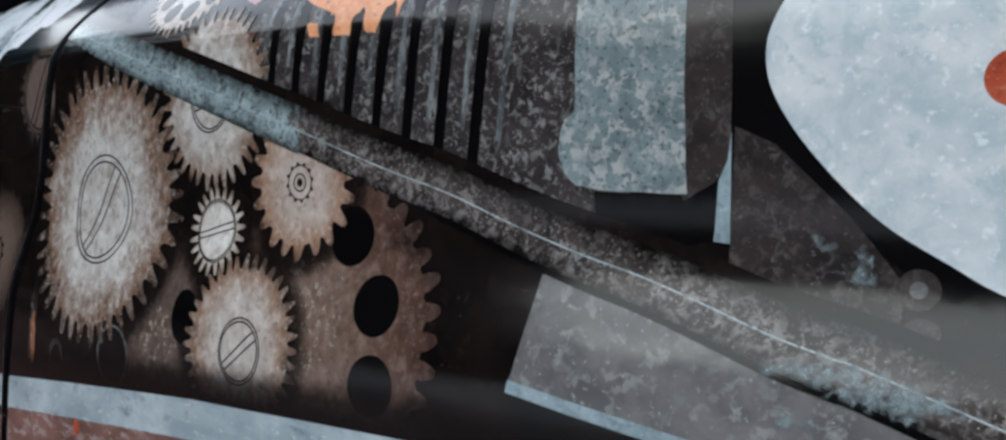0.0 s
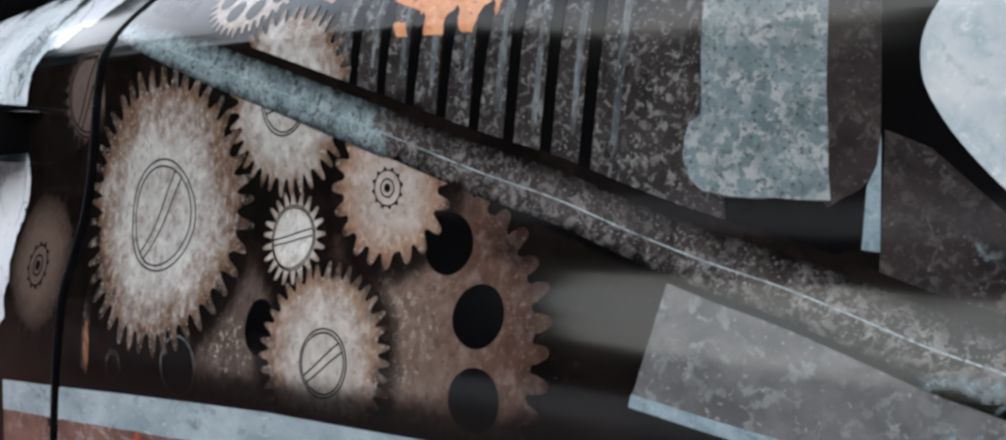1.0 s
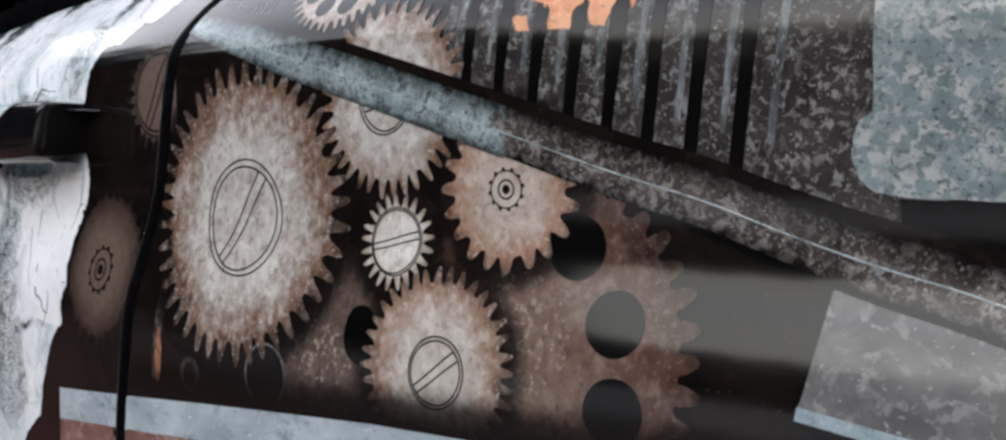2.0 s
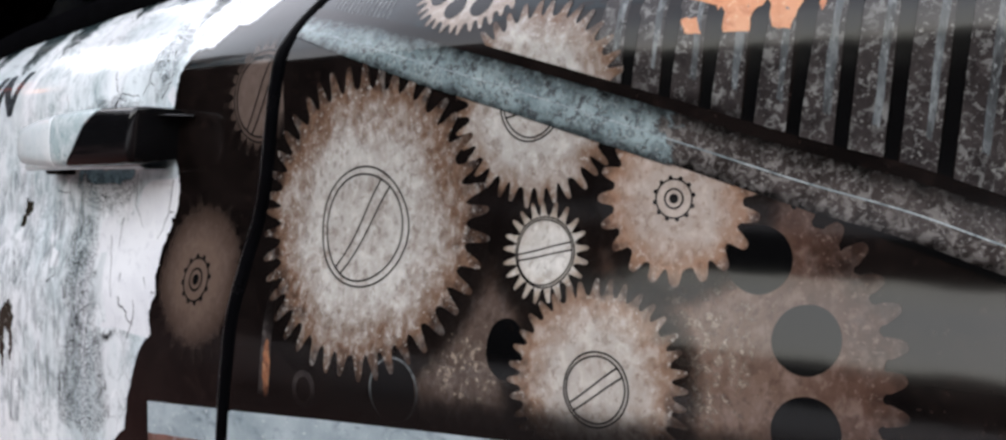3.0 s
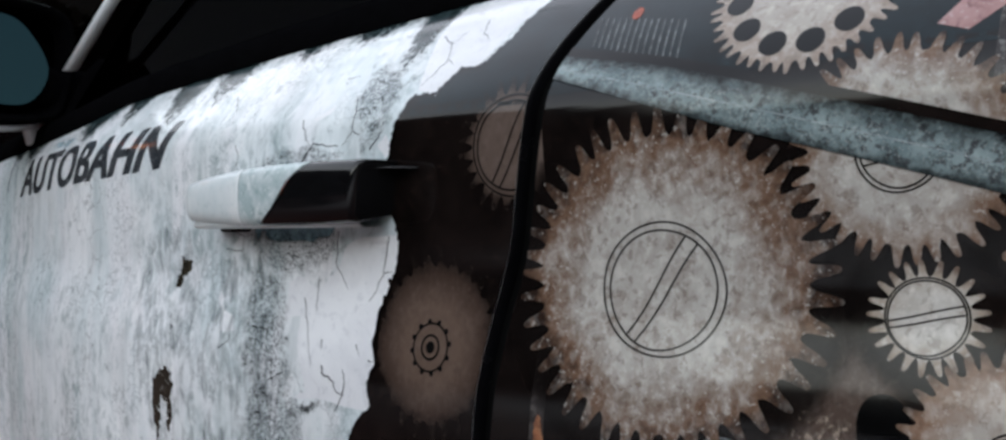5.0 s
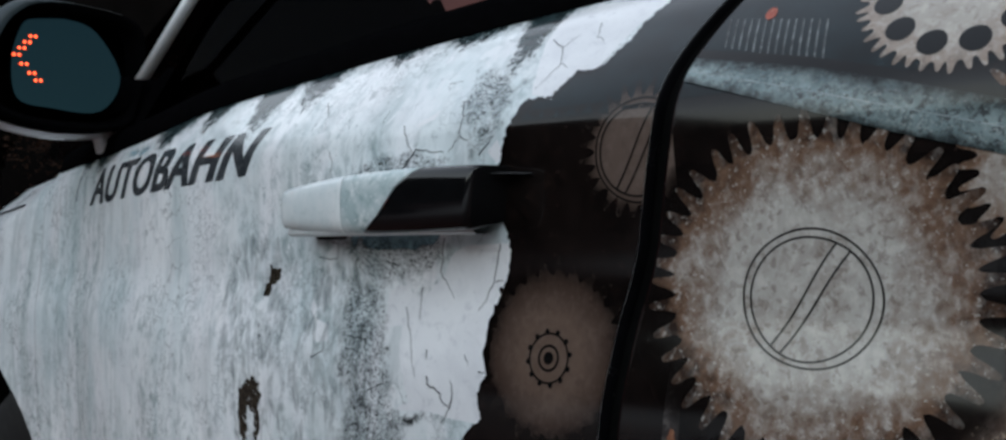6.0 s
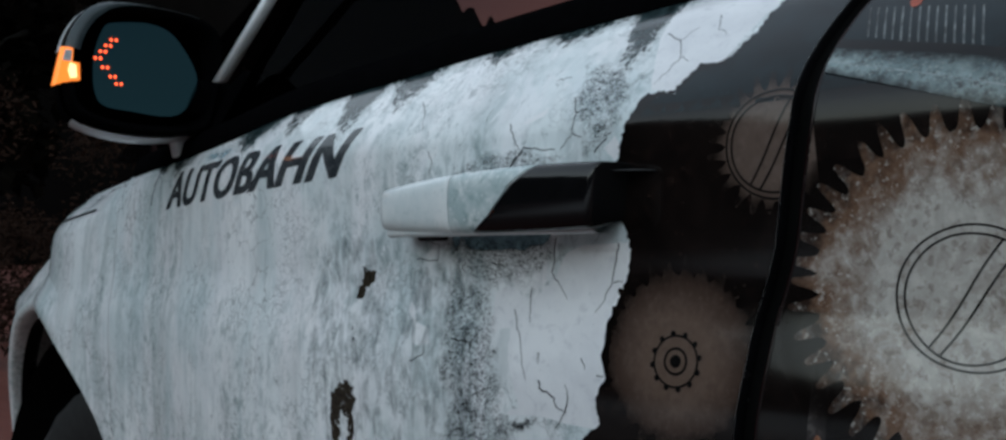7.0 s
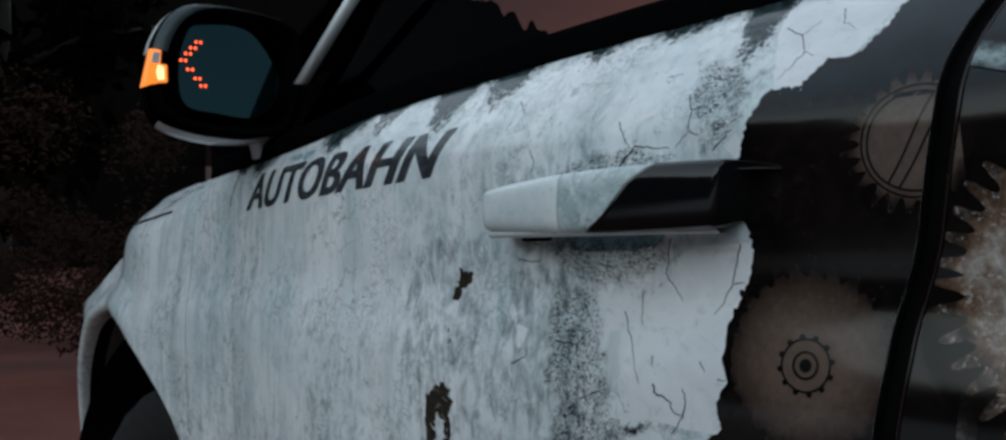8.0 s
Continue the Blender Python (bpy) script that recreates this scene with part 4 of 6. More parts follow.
def roof():
    rows = []
    for x in np.linspace(-1.2, 1.75, 24):
        y0 = roof_edge(min(1.3, max(-1.2, x)))
        rows.append([(x, y0 + (2 * MIDDLE - 2 * y0) * u, ROOF_Z - 0.04 + 0.09 * math.sin(math.pi * u) ** 0.5 - 0.05 * ((x - 0.2) / 1.5) ** 2) for u in np.linspace(0, 1, 24)])
    part("roof", rolled(grid_bm(rows), ((0.0, 0.03),), (0, 0, -1)), BODY_WHITE, car)
    lining = []
    for x in np.linspace(-1.15, 1.7, 10):
        y0 = roof_edge(min(1.3, max(-1.2, x))) + 0.01
        lining.append([(x, y0 + (2 * MIDDLE - 2 * y0) * u, ROOF_Z - 0.055 + 0.04 * math.sin(math.pi * u) - 0.05 * ((x - 0.2) / 1.5) ** 2) for u in np.linspace(0, 1, 12)])
    part("headliner", grid_bm(lining), CABIN, car)
    screen = []
    for v in np.linspace(0, 1, 10):
        screen.append([(-1.66 + 0.45 * v - 0.10 * math.sin(math.pi * u), 0.47 + 0.28 * v + (2 * MIDDLE - 2 * (0.47 + 0.28 * v)) * u, 1.20 + (ROOF_Z - 0.06 - 1.20) * v) for u in np.linspace(0, 1, 16)])
    ob = part("windscreen", grid_bm(screen), GLASS, car, "dark tinted windscreen")
    ob.visible_shadow = False


roof()

# black moulding along the foot of the front window, and the mirror's foot plate
rows = []
for d, h in ((-0.0008, -0.004), (-0.0035, 0.002), (-0.003, 0.020), (0.004, 0.029), (0.016, 0.031)):
    rows.append([(x, float(skin(x, float(belt(x)))) + d + 0.25 * max(0, h), float(belt(x)) + h) for x in np.linspace(-1.60, -0.60, 70)])
part("belt_moulding", grid_bm(rows), BLACK_TRIM, car, "black rubber window moulding")
rows = []
for d, h in ((-0.0008, -0.004), (-0.0035, 0.002), (-0.003, 0.020), (0.004, 0.029), (0.016, 0.031)):
    rows.append([(x, float(skin(x, float(belt(x)))) + d + 0.25 * max(0, h), float(belt(x)) + h) for x in np.linspace(-0.555, 0.32, 50)])
part("belt_moulding", grid_bm(rows), BLACK_TRIM, car, "black rubber window moulding")
bm = bmesh.new()
tri = [(-1.47, 1.185), (-1.30, 1.198), (-1.335, 1.29), (-1.36, 1.30)]
front, back = [bm.verts.new((x, side_glass_at(-1.4, z, 0.006), z)) for x, z in tri], [bm.verts.new((x, side_glass_at(-1.4, z, -0.012), z)) for x, z in tri]
bm.faces.new(front)
bm.faces.new(back[::-1])
for k in range(4):
    bm.faces.new((front[k], back[k], back[(k + 1) % 4], front[(k + 1) % 4]))
bmesh.ops.recalc_face_normals(bm, faces=bm.faces[:])
part("sail_plate", bm, BLACK_TRIM, car, smooth=False)

# what shows in the cut between the doors: a rubber seal and an unlit strip of red lights
zs = np.linspace(0.52, 1.25, 60)
part("door_seal", grid_bm([[(float(gap_x(z)) + dx, float(skin(gap_x(z), z)) + d, z) for dx, d in ((-0.02, 0.018), (-0.007, 0.0135), (0.0, 0.012), (0.006, 0.0135), (0.02, 0.018))] for z in zs]), RUBBER, car, "black rubber door seal")
part("light_strip", tube_bm([(float(gap_x(z)) + 0.0022, float(skin(gap_x(z), z)) + 0.0085, z) for z in np.linspace(0.86, 1.235, 50)], 0.0017, 8), STRIP_OFF, car, "thin unlit red light strip in the door gap")
part("light_strip", tube_bm([(float(gap_x(z)) + 0.0019, float(skin(gap_x(z), z)) + 0.0082, z) for z in np.linspace(1.046, 1.058, 8)], 0.0005, 8), STRIP_LIT, car, "short lit piece of the red light strip")


# wheels
def wheel(x, y, outwards):
    hub = part("wheel", tube_bm([(x, y + outwards * -0.02, WHEEL_Z), (x, y + outwards * 0.02, WHEEL_Z)], 0.07, 20), ALLOY, car, "dark alloy wheel with a black tyre")
    bm = bmesh.new()
    rings = []
    for k in range(56):
        a = 2 * math.pi * k / 56
        ring = []
        for r, w in ((0.265, -0.11), (0.30, -0.125), (0.36, -0.13), (0.395, -0.115), (0.408, -0.08), (0.41, 0.0), (0.408, 0.08), (0.395, 0.115), (0.36, 0.13), (0.30, 0.125), (0.265, 0.11)):
            bump_out = 0.004 * (k % 2) if r > 0.39 else 0.0
            ring.append(bm.verts.new((x + (r - bump_out) * math.cos(a), y + w, WHEEL_Z + (r - bump_out) * math.sin(a))))
        rings.append(ring)
    for k in range(56):
        r1, r2 = rings[k], rings[(k + 1) % 56]
        for q in range(len(r1) - 1):
            bm.faces.new((r1[q], r1[q + 1], r2[q + 1], r2[q]))
    part("tyre", bm, TYRE, hub, "black rubber tyre")
    bm = bmesh.new()
    rings = []
    for k in range(48):
        a = 2 * math.pi * k / 48
        rings.append([bm.verts.new((x + r * math.cos(a), y + w * outwards, WHEEL_Z + r * math.sin(a))) for r, w in ((0.275, 0.10), (0.26, 0.105), (0.245, 0.09), (0.235, 0.0), (0.245, -0.09))])
    for k in range(48):
        r1, r2 = rings[k], rings[(k + 1) % 48]
        for q in range(4):
            bm.faces.new((r1[q], r1[q + 1], r2[q + 1], r2[q]))
    part("rim", bm, ALLOY, hub)
    for k in range(6):
        a = 2 * math.pi * k / 6
        d, s = Vector((math.cos(a), 0, math.sin(a))), Vector((-math.sin(a), 0, math.cos(a)))
        c = Vector((x, y, WHEEL_Z))
        o = Vector((0, outwards, 0))
        bm = bmesh.new()
        near = [c + d * 0.05 + s * q * 0.03 + o * h for q, h in ((-1, 0.03), (1, 0.03), (1, 0.055), (-1, 0.055))]
        far_end = [c + d * 0.25 + s * q * 0.045 + o * h for q, h in ((-1, 0.05), (1, 0.05), (1, 0.085), (-1, 0.085))]
        va, vb = [bm.verts.new(p) for p in near], [bm.verts.new(p) for p in far_end]
        for q in range(4):
            bm.faces.new((va[q], va[(q + 1) % 4], vb[(q + 1) % 4], vb[q]))
        bm.faces.new(va[::-1])
        bm.faces.new(vb)
        part("spoke", bm, ALLOY, hub, smooth=False)


for wx, wy in ((WHEEL_X[0], 0.80), (WHEEL_X[1], 0.52)):
    wheel(wx, wy, -1)
    wheel(wx, 2 * MIDDLE - wy, 1)
    for flip in (False, True):
        liner = []
        for a in np.linspace(-0.2, math.pi + 0.2, 30):
            yy = [wy - 0.10, wy + 0.3]
            liner.append([(wx + (ARCH - 0.005) * math.cos(a), 2 * MIDDLE - y if flip else y, WHEEL_Z + (ARCH - 0.005) * math.sin(a)) for y in yy])
        part("wheel_arch_liner", grid_bm(liner), CABIN, car)
        back_wall = [[(wx + r * math.cos(a), 2 * MIDDLE - wy - 0.3 if flip else wy + 0.3, WHEEL_Z + r * math.sin(a)) for a in np.linspace(-0.2, math.pi + 0.2, 30)] for r in (0.05, ARCH)]
        part("wheel_arch_liner", grid_bm(back_wall), CABIN, car)


# door mirror
def door_mirror():
    """Dark casing with a glass set into its face, a white cap in front and a lit side signal."""
    def lines(scale, cy=0.363, cz=1.288):
        pts = [(0.310, 1.353), (0.385, 1.360), (0.450, 1.350), (0.462, 1.305), (0.450, 1.250), (0.432, 1.222), (0.36, 1.214), (0.292, 1.224), (0.271, 1.25), (0.274, 1.31)]
        return smooth_line([(cy + (y - cy) * scale[0], cz + (z - cz) * scale[1]) for y, z in pts], 5)

    def loft(stations):
        bm = bmesh.new()
        rings = []
        for x, sy, sz, dy, dz in stations:
            rings.append([bm.verts.new((x, y + dy, z + dz)) for y, z in lines((sy, sz))])
        for r1, r2 in zip(rings, rings[1:]):
            for k in range(len(r1)):
                bm.faces.new((r1[k], r1[(k + 1) % len(r1)], r2[(k + 1) % len(r2)], r2[k]))
        bm.faces.new(rings[-1])
        bmesh.ops.recalc_face_normals(bm, faces=bm.faces[:])
        return bm

    casing = part("door_mirror", loft([(-1.402, 0.86, 0.84, 0, 0), (-1.385, 0.90, 0.88, 0, 0), (-1.376, 0.95, 0.94, 0, 0), (-1.376, 1.0, 1.01, 0, 0), (-1.382, 1.02, 1.03, 0.001, 0.001), (-1.40, 1.0, 1.03, 0.003, 0.001), (-1.44, 0.90, 0.95, 0.012, 0)]), BLACK_TRIM, car, "black door mirror with a white cap and lit amber signal")
    cap = part("mirror_cap", loft([(-1.402, 1.025, 1.05, 0.002, 0.0), (-1.410, 1.035, 1.075, 0.003, -0.002), (-1.43, 1.00, 1.06, 0.010, -0.004), (-1.465, 0.90, 0.92, 0.020, 0.0), (-1.49, 0.76, 0.75, 0.025, 0), (-1.505, 0.5, 0.45, 0.027, 0)]), BODY_WHITE, casing, "white mirror cap")
    cap.data.materials.append(BLACK_TRIM)
    for p in cap.data.polygons:
        if p.center.y < 0.335 and 1.222 < p.center.z < 1.300:
            p.material_index = 1
    edge = [(i, o) for i, o in zip(lines((0.90, 0.92)), lines((1.0, 1.01))) if o[0] < 0.44 and o[1] > 1.298]
    edge = sorted(edge, key=lambda q: math.atan2(q[1][1] - 1.28, 0.36 - q[1][0]))
    edge = [(tuple(np.array(o) + (np.array(i) - np.array(o)) * min(1.0, max(0.12, (0.37 - o[0]) / 0.07))), o) for i, o in edge]
    trim = grid_bm([[(-1.3738, i[0], i[1]), (-1.3728, (i[0] + o[0]) / 2, (i[1] + o[1]) / 2), (-1.3738, o[0], o[1]), (-1.384, o[0] - 0.003, o[1] + 0.002)] for i, o in edge])
    part("mirror_trim", trim, plain("grey_trim", (0.022, 0.036, 0.041), rough=0.5, scale=60), casing, "grey-teal edge of the mirror casing")
    glass_line = smooth_line([(0.332, 1.341), (0.368, 1.346), (0.402, 1.334), (0.426, 1.282), (0.400, 1.238), (0.345, 1.238), (0.312, 1.247), (0.309, 1.29), (0.319, 1.326)], 5)
    bm = bmesh.new()
    ring = [bm.verts.new((-1.391 + (y - 0.36) * 0.22 - (z - 1.29) * 0.13, y, z)) for y, z in glass_line]
    under = [bm.verts.new((-1.399 + (y - 0.36) * 0.22 - (z - 1.29) * 0.13, y, z)) for y, z in glass_line]
    bm.faces.new(ring)
    for k in range(len(ring)):
        bm.faces.new((ring[k], under[k], under[(k + 1) % len(ring)], ring[(k + 1) % len(ring)]))
    bmesh.ops.recalc_face_normals(bm, faces=bm.faces[:])
    part("mirror_glass", bm, MIRROR, casing, "blue-tinted mirror glass", smooth=False)
    arrow = [(0.332, 1.320), (0.3255, 1.3125), (0.3195, 1.305), (0.3135, 1.2965), (0.3205, 1.2865), (0.328, 1.2765), (0.334, 1.2685)]
    for y, z in arrow:
        for side in (-0.0026, 0.0034):
            bm = bmesh.new()
            bmesh.ops.create_uvsphere(bm, u_segments=10, v_segments=6, radius=0.0019, matrix=Matrix.Translation((-1.3895 + (y - 0.36) * 0.22 - (z - 1.29) * 0.13, y + side, z + (0.0005 if side > 0 else 0))) @ Matrix.Diagonal((0.5, 1, 1, 1)))
            part("led", bm, LED_LIT, casing, "small lit orange light")
    def lens(name, outline, back, front, material, label):
        bm = bmesh.new()
        rings = [[bm.verts.new((x, 0.268 + (y - 0.268) * k, 1.276 + (z - 1.276) * k)) for y, z in outline] for x, k in ((back, 1.0), (front - 0.002, 1.0), (front, 0.86))]
        for r1, r2 in zip(rings, rings[1:]):
            for k in range(len(r1)):
                bm.faces.new((r1[k], r1[(k + 1) % len(r1)], r2[(k + 1) % len(r2)], r2[k]))
        bm.faces.new(rings[0][::-1])
        bm.faces.new(rings[-1])
        bmesh.ops.recalc_face_normals(bm, faces=bm.faces[:])
        part(name, bm, material, casing, label, smooth=False)

    lens("turn_signal", [(0.2515, 1.2555), (0.256, 1.2755), (0.2615, 1.2990), (0.2735, 1.3000), (0.2722, 1.2840), (0.2805, 1.2836), (0.2812, 1.2648), (0.2640, 1.2608)], -1.381, -1.374, AMBER_LIT, "lit amber turn signal")
    lens("signal_lamp", [(0.2665, 1.2740), (0.2690, 1.2830), (0.2765, 1.2810), (0.2775, 1.2660), (0.2690, 1.2645)], -1.378, -1.3732, BULB_LIT, "bright lamp of the signal")
    lens("signal_lens", [(0.2600, 1.2850), (0.2632, 1.2980), (0.2715, 1.2985), (0.2700, 1.2850)], -1.378, -1.3734, SIGNAL_CLEAR, "clear lens over the signal")
    bm = bmesh.new()
    rounded_box(bm, (0.022, 0.022, 0.044), (-1.428, 0.434, 1.210), 0.007, 3, pose(0, 0, 0, 14, 0, 0))
    part("mirror_foot", bm, BODY_WHITE, casing, "white mirror foot")
    bm = bmesh.new()
    rounded_box(bm, (0.05, 0.10, 0.05), (-1.405, 0.462, 1.262), 0.014, 3)
    part("mirror_arm", bm, BLACK_TRIM, casing)


door_mirror()


# door handle
def handle_mesh(x0, x1, cut0, cut1, tail=()):
    """A length of the pull handle; cut0 and cut1 slant its ends; tail turns its end in to the door in steps along, in and of height."""
    bm = bmesh.new()
    rings = []
    n = 26
    for k in range(n + 1):
        u = k / n
        ring = []
        for q in range(20):
            t = 2 * math.pi * q / 20
            cy, cz = math.cos(t), math.sin(t)
            sx = x0 + (x1 - x0) * u + (cut0 * (1 - u) + cut1 * u) * cz
            w = (sx + 0.935) / 0.262
            swell = max(0.0, math.sin(math.pi * min(1, max(0, w * 0.86)))) ** 0.35
            top, low = 1.1265 + 0.010 * w + 0.004 * math.sin(math.pi * w), 1.0945 - 0.003 * math.sin(math.pi * w)
            mid, half = (top + low) / 2, (top - low) / 2 * (0.78 + 0.22 * swell)
            out = 0.010 + 0.022 * swell
            face = math.copysign(abs(cy) ** 0.55, cy)
            y = float(skin(min(sx, -0.6), 1.11)) - out - 0.011 * face * 1.0
            ring.append(bm.verts.new((sx, y, mid + half * math.copysign(abs(cz) ** 0.7, cz))))
        rings.append(ring)
    last = [v.co.copy() for v in rings[-1]]
    crest = max(p.z for p in last)
    for along, inward, height in tail:
        rings.append([bm.verts.new((p.x + along, p.y + inward, crest - (crest - p.z) * height)) for p in last])
    for r1, r2 in zip(rings, rings[1:]):
        for q in range(20):
            bm.faces.new((r1[q], r1[(q + 1) % 20], r2[(q + 1) % 20], r2[q]))
    bm.faces.new(rings[0][::-1])
    bm.faces.new(rings[-1])
    bmesh.ops.recalc_face_normals(bm, faces=bm.faces[:])
    return bm


door_handle = part("door_handle", handle_mesh(-0.772, -0.697, 0.032, 0.003, ((0.0015, 0.004, 0.97), (0.0025, 0.012, 0.94), (0.003, 0.024, 0.90), (0.003, 0.038, 0.86))), HANDLE_BLACK, car, "glossy pull handle, white in front and black behind")
part("handle_front", handle_mesh(-0.8245, -0.773, 0.0, 0.032), HANDLE_FLAKED, door_handle, "flaked pale teal middle of the handle")
part("handle_cap", handle_mesh(-0.912, -0.8252, 0.0, 0.0), HANDLE_WHITE, door_handle, "white front end of the handle")
bm = bmesh.new()
rows = []
for u in np.linspace(0, 1, 14):
    x = -0.84 + 0.115 * u
    top = 1.1290 + 0.0042 * math.sin(math.pi * u * 0.6)
    y0 = float(skin(x, 1.13))
    wide = 0.031 * (0.55 + 0.45 * min(1, u * 3))
    rows.append([(x, y0 - wide, top - 0.0005), (x, y0 - wide - 0.001 * (1 - u), top + 0.0022 * (1 - u)), (x, y0 - wide * 0.5, top + 0.0035 * (1 - u)), (x, y0 + 0.002, top + 0.003 * (1 - u))])
part("handle_ridge", grid_bm(rows), HANDLE_WHITE, door_handle, "pale upper ridge of the handle")
rows = []
for u in np.linspace(0, 1, 16):  # the upper edge runs out to a point behind the grip
    x = -0.752 + 0.081 * u
    top, thick = 1.1345 - 0.0030 * u ** 1.5, 0.0008 + 0.013 * (1 - u) ** 1.6
    y0 = float(skin(x, 1.13))
    wide = 0.0015 + 0.0315 * (1 - u ** 2.6)
    rows.append([(x, y0 + 0.001, top - 0.0005), (x, y0 - wide * 0.6, top - 0.0006), (x, y0 - wide + 0.0016, top - 0.0034 * (1 - 0.6 * u)), (x, y0 - wide - 0.0010, top - 0.0034 * (1 - 0.6 * u) - thick * 0.25), (x, y0 - wide + 0.0004, top - thick * 0.75), (x, y0 - wide * 0.7, top - thick), (x, y0 + 0.001, top - thick * 0.9)])
part("handle_wing", grid_bm(rows), HANDLE_BLACK, door_handle, "glossy black pointed end of the handle")
rows = []
for u in np.linspace(0, 1, 14):
    x = -0.912 + 0.210 * u
    y0 = float(skin(x, 1.09))
    out = 0.010 + 0.024 * math.sin(math.pi * (0.1 + 0.8 * u)) ** 0.4
    rows.append([(x, y0 + 0.001, 1.0915), (x, y0 - out + 0.002, 1.0890 + 0.002 * u), (x, y0 - out - 0.0020, 1.0905 + 0.002 * u), (x, y0 - out - 0.0030, 1.0928 + 0.002 * u), (x, y0 - out - 0.0015, 1.0950 + 0.002 * u), (x, y0 - out + 0.004, 1.0955 + 0.002 * u)])
part("handle_lip", grid_bm(rows), HANDLE_WHITE, door_handle, "pale lower lip of the handle")
# Small black block added in place of the shadow below the handle's front
bm = bmesh.new()
rounded_box(bm, (0.016, 0.02, 0.005), (-0.872, float(skin(-0.872, 1.088)) - 0.012, 1.089), 0.002, 2)
part("handle_shade_block", bm, RUBBER, door_handle, "small black block standing in for shade under the handle")


# ---------------------------------------------------------------- printed film on the front door
torn = [(-0.585, 1.272), (-0.597, 1.256), (-0.603, 1.2446), (-0.610, 1.2355), (-0.6145, 1.2275), (-0.618, 1.2165), (-0.6235, 1.2085), (-0.628, 1.2005), (-0.634, 1.1965), (-0.6505, 1.1985), (-0.6515, 1.1945), (-0.657, 1.188), (-0.6635, 1.180), (-0.6745, 1.1816), (-0.684, 1.1806), (-0.690, 1.1705), (-0.695, 1.162), (-0.699, 1.150), (-0.6997, 1.1405), (-0.706, 1.135),
        (-0.700, 1.12), (-0.697, 1.098), (-0.6930, 1.0865), (-0.6907, 1.076), (-0.6956, 1.0603), (-0.7012, 1.0445), (-0.7088, 1.0316), (-0.7095, 1.0125), (-0.7060, 0.998), (-0.712, 0.985), (-0.7115, 0.976), (-0.7085, 0.9685), (-0.7265, 0.954), (-0.734, 0.938), (-0.744, 0.915), (-0.750, 0.888), (-0.775, 0.872), (-0.785, 0.86),
        (-0.785, 0.78), (-0.56, 0.78), (-0.50, 1.1), (-0.50, 1.28)]
decal("torn_dark_print", [rough_line(torn, 0.0011, 5, 5)], 1, DARK, front_door, "dark printed film with a torn edge", side="fore")
# Sky reflection along the front door's shoulder, painted as a teal film
decal("shoulder_print", [[(-0.684, 1.1655), (-0.50, 1.1655), (-0.50, 1.278), (-0.59, 1.268), (-0.601, 1.246), (-0.612, 1.230), (-0.616, 1.216), (-0.626, 1.201), (-0.634, 1.194), (-0.649, 1.192), (-0.661, 1.178), (-0.674, 1.1785)]], 1.4, TEAL_SKY_TINT, front_door, "dark shoulder film tinted teal like reflected sky", side="fore")
decal("gear_print", [gear_line((-0.653, 1.0155), 0.0500, 0.0620, 27, 0.5, 3)], 2, gear_print("plate_gear", 0.0590, (0.112, 0.073, 0.056), (0.050, 0.031, 0.024), (0.005, 0.0034, 0.003), (0.40, 0.74, 0.90), 0.30), front_door, "brownish printed gear", (-0.653, 1.0155),
      (((-0.7035, 1.01), (1, 0.05)),), "fore")
decal("gear_print", [gear_line((-0.590, 1.141), 0.0330, 0.0440, 24, 0.46, 7)], 2, gear_print("dim_gear", 0.0425, (0.112, 0.078, 0.064), (0.075, 0.050, 0.040), (0.006, 0.004, 0.0035), (0.55, 0.76, 0.90), 0.4), front_door, "dim printed gear cut by the door gap", (-0.590, 1.141), side="fore")
decal("gear_print", [gear_line((-0.590, 1.141), 0.0330, 0.0440, 24, 0.46, 7)], 2, gear_print("dim_gear", 0.0425, (0.112, 0.078, 0.064), (0.075, 0.050, 0.040), (0.006, 0.004, 0.0035), (0.55, 0.76, 0.90), 0.4), rear_door, "dim printed gear cut by the door gap", (-0.590, 1.141), (((-0.5672, 1.14), (-1, -0.1)),), side="aft")


def hub_mark(c, r, parent, layer):
    lines = [ring_line(c, r * 0.92, r * 0.085, n=48), ring_line(c, r * 0.46, r * 0.10, n=36)]
    decal("hub_print", lines, layer, INK, parent, "printed hub ring", strips=True)
    decal("hub_print", [disc_line(c, r * 0.24, n=16)] + [disc_line((c[0] + r * math.cos(a), c[1] + r * math.sin(a)), r * 0.115, n=8) for a in np.linspace(0.2, 6.48, 13)[:-1]], layer, INK, parent, "printed hub dots")


def screw_mark(c, r, slot, spread, wide, parent, seed, layer=5, side="", inner=0.885):
    """Two rings and a slot drawn as a pair of lines."""
    lines = [ring_line(c, r, wide, wobble=0.008, seed=seed), ring_line((c[0] - r * 0.01, c[1] - r * 0.005), r * inner, wide, wobble=0.010, seed=seed + 1)]
    d, s = Vector((math.cos(slot), math.sin(slot))), Vector((-math.sin(slot), math.cos(slot)))
    for k in (-1, 1):
        reach = math.sqrt(max(0.01, inner ** 2 - spread ** 2)) * r
        pts = [Vector(c) + d * reach * q + s * (k * spread * r * (1 + 0.12 * q)) + s * r * min(0.04, r * 0.9) * math.sin(q * 2.5) for q in np.linspace(-1, 1, 9)]
        lines.append(stroke_line(pts, wide))
    decal("screw_print", lines, layer, INK, parent, "printed screw head outline", side=side, strips=True)


hub_mark((-0.6532, 1.0130), 0.0165, front_door, 4)
screw_mark((-0.590, 1.141), 0.0312, math.radians(61), 0.12, 0.0012, front_door, 31, 4, "fore")

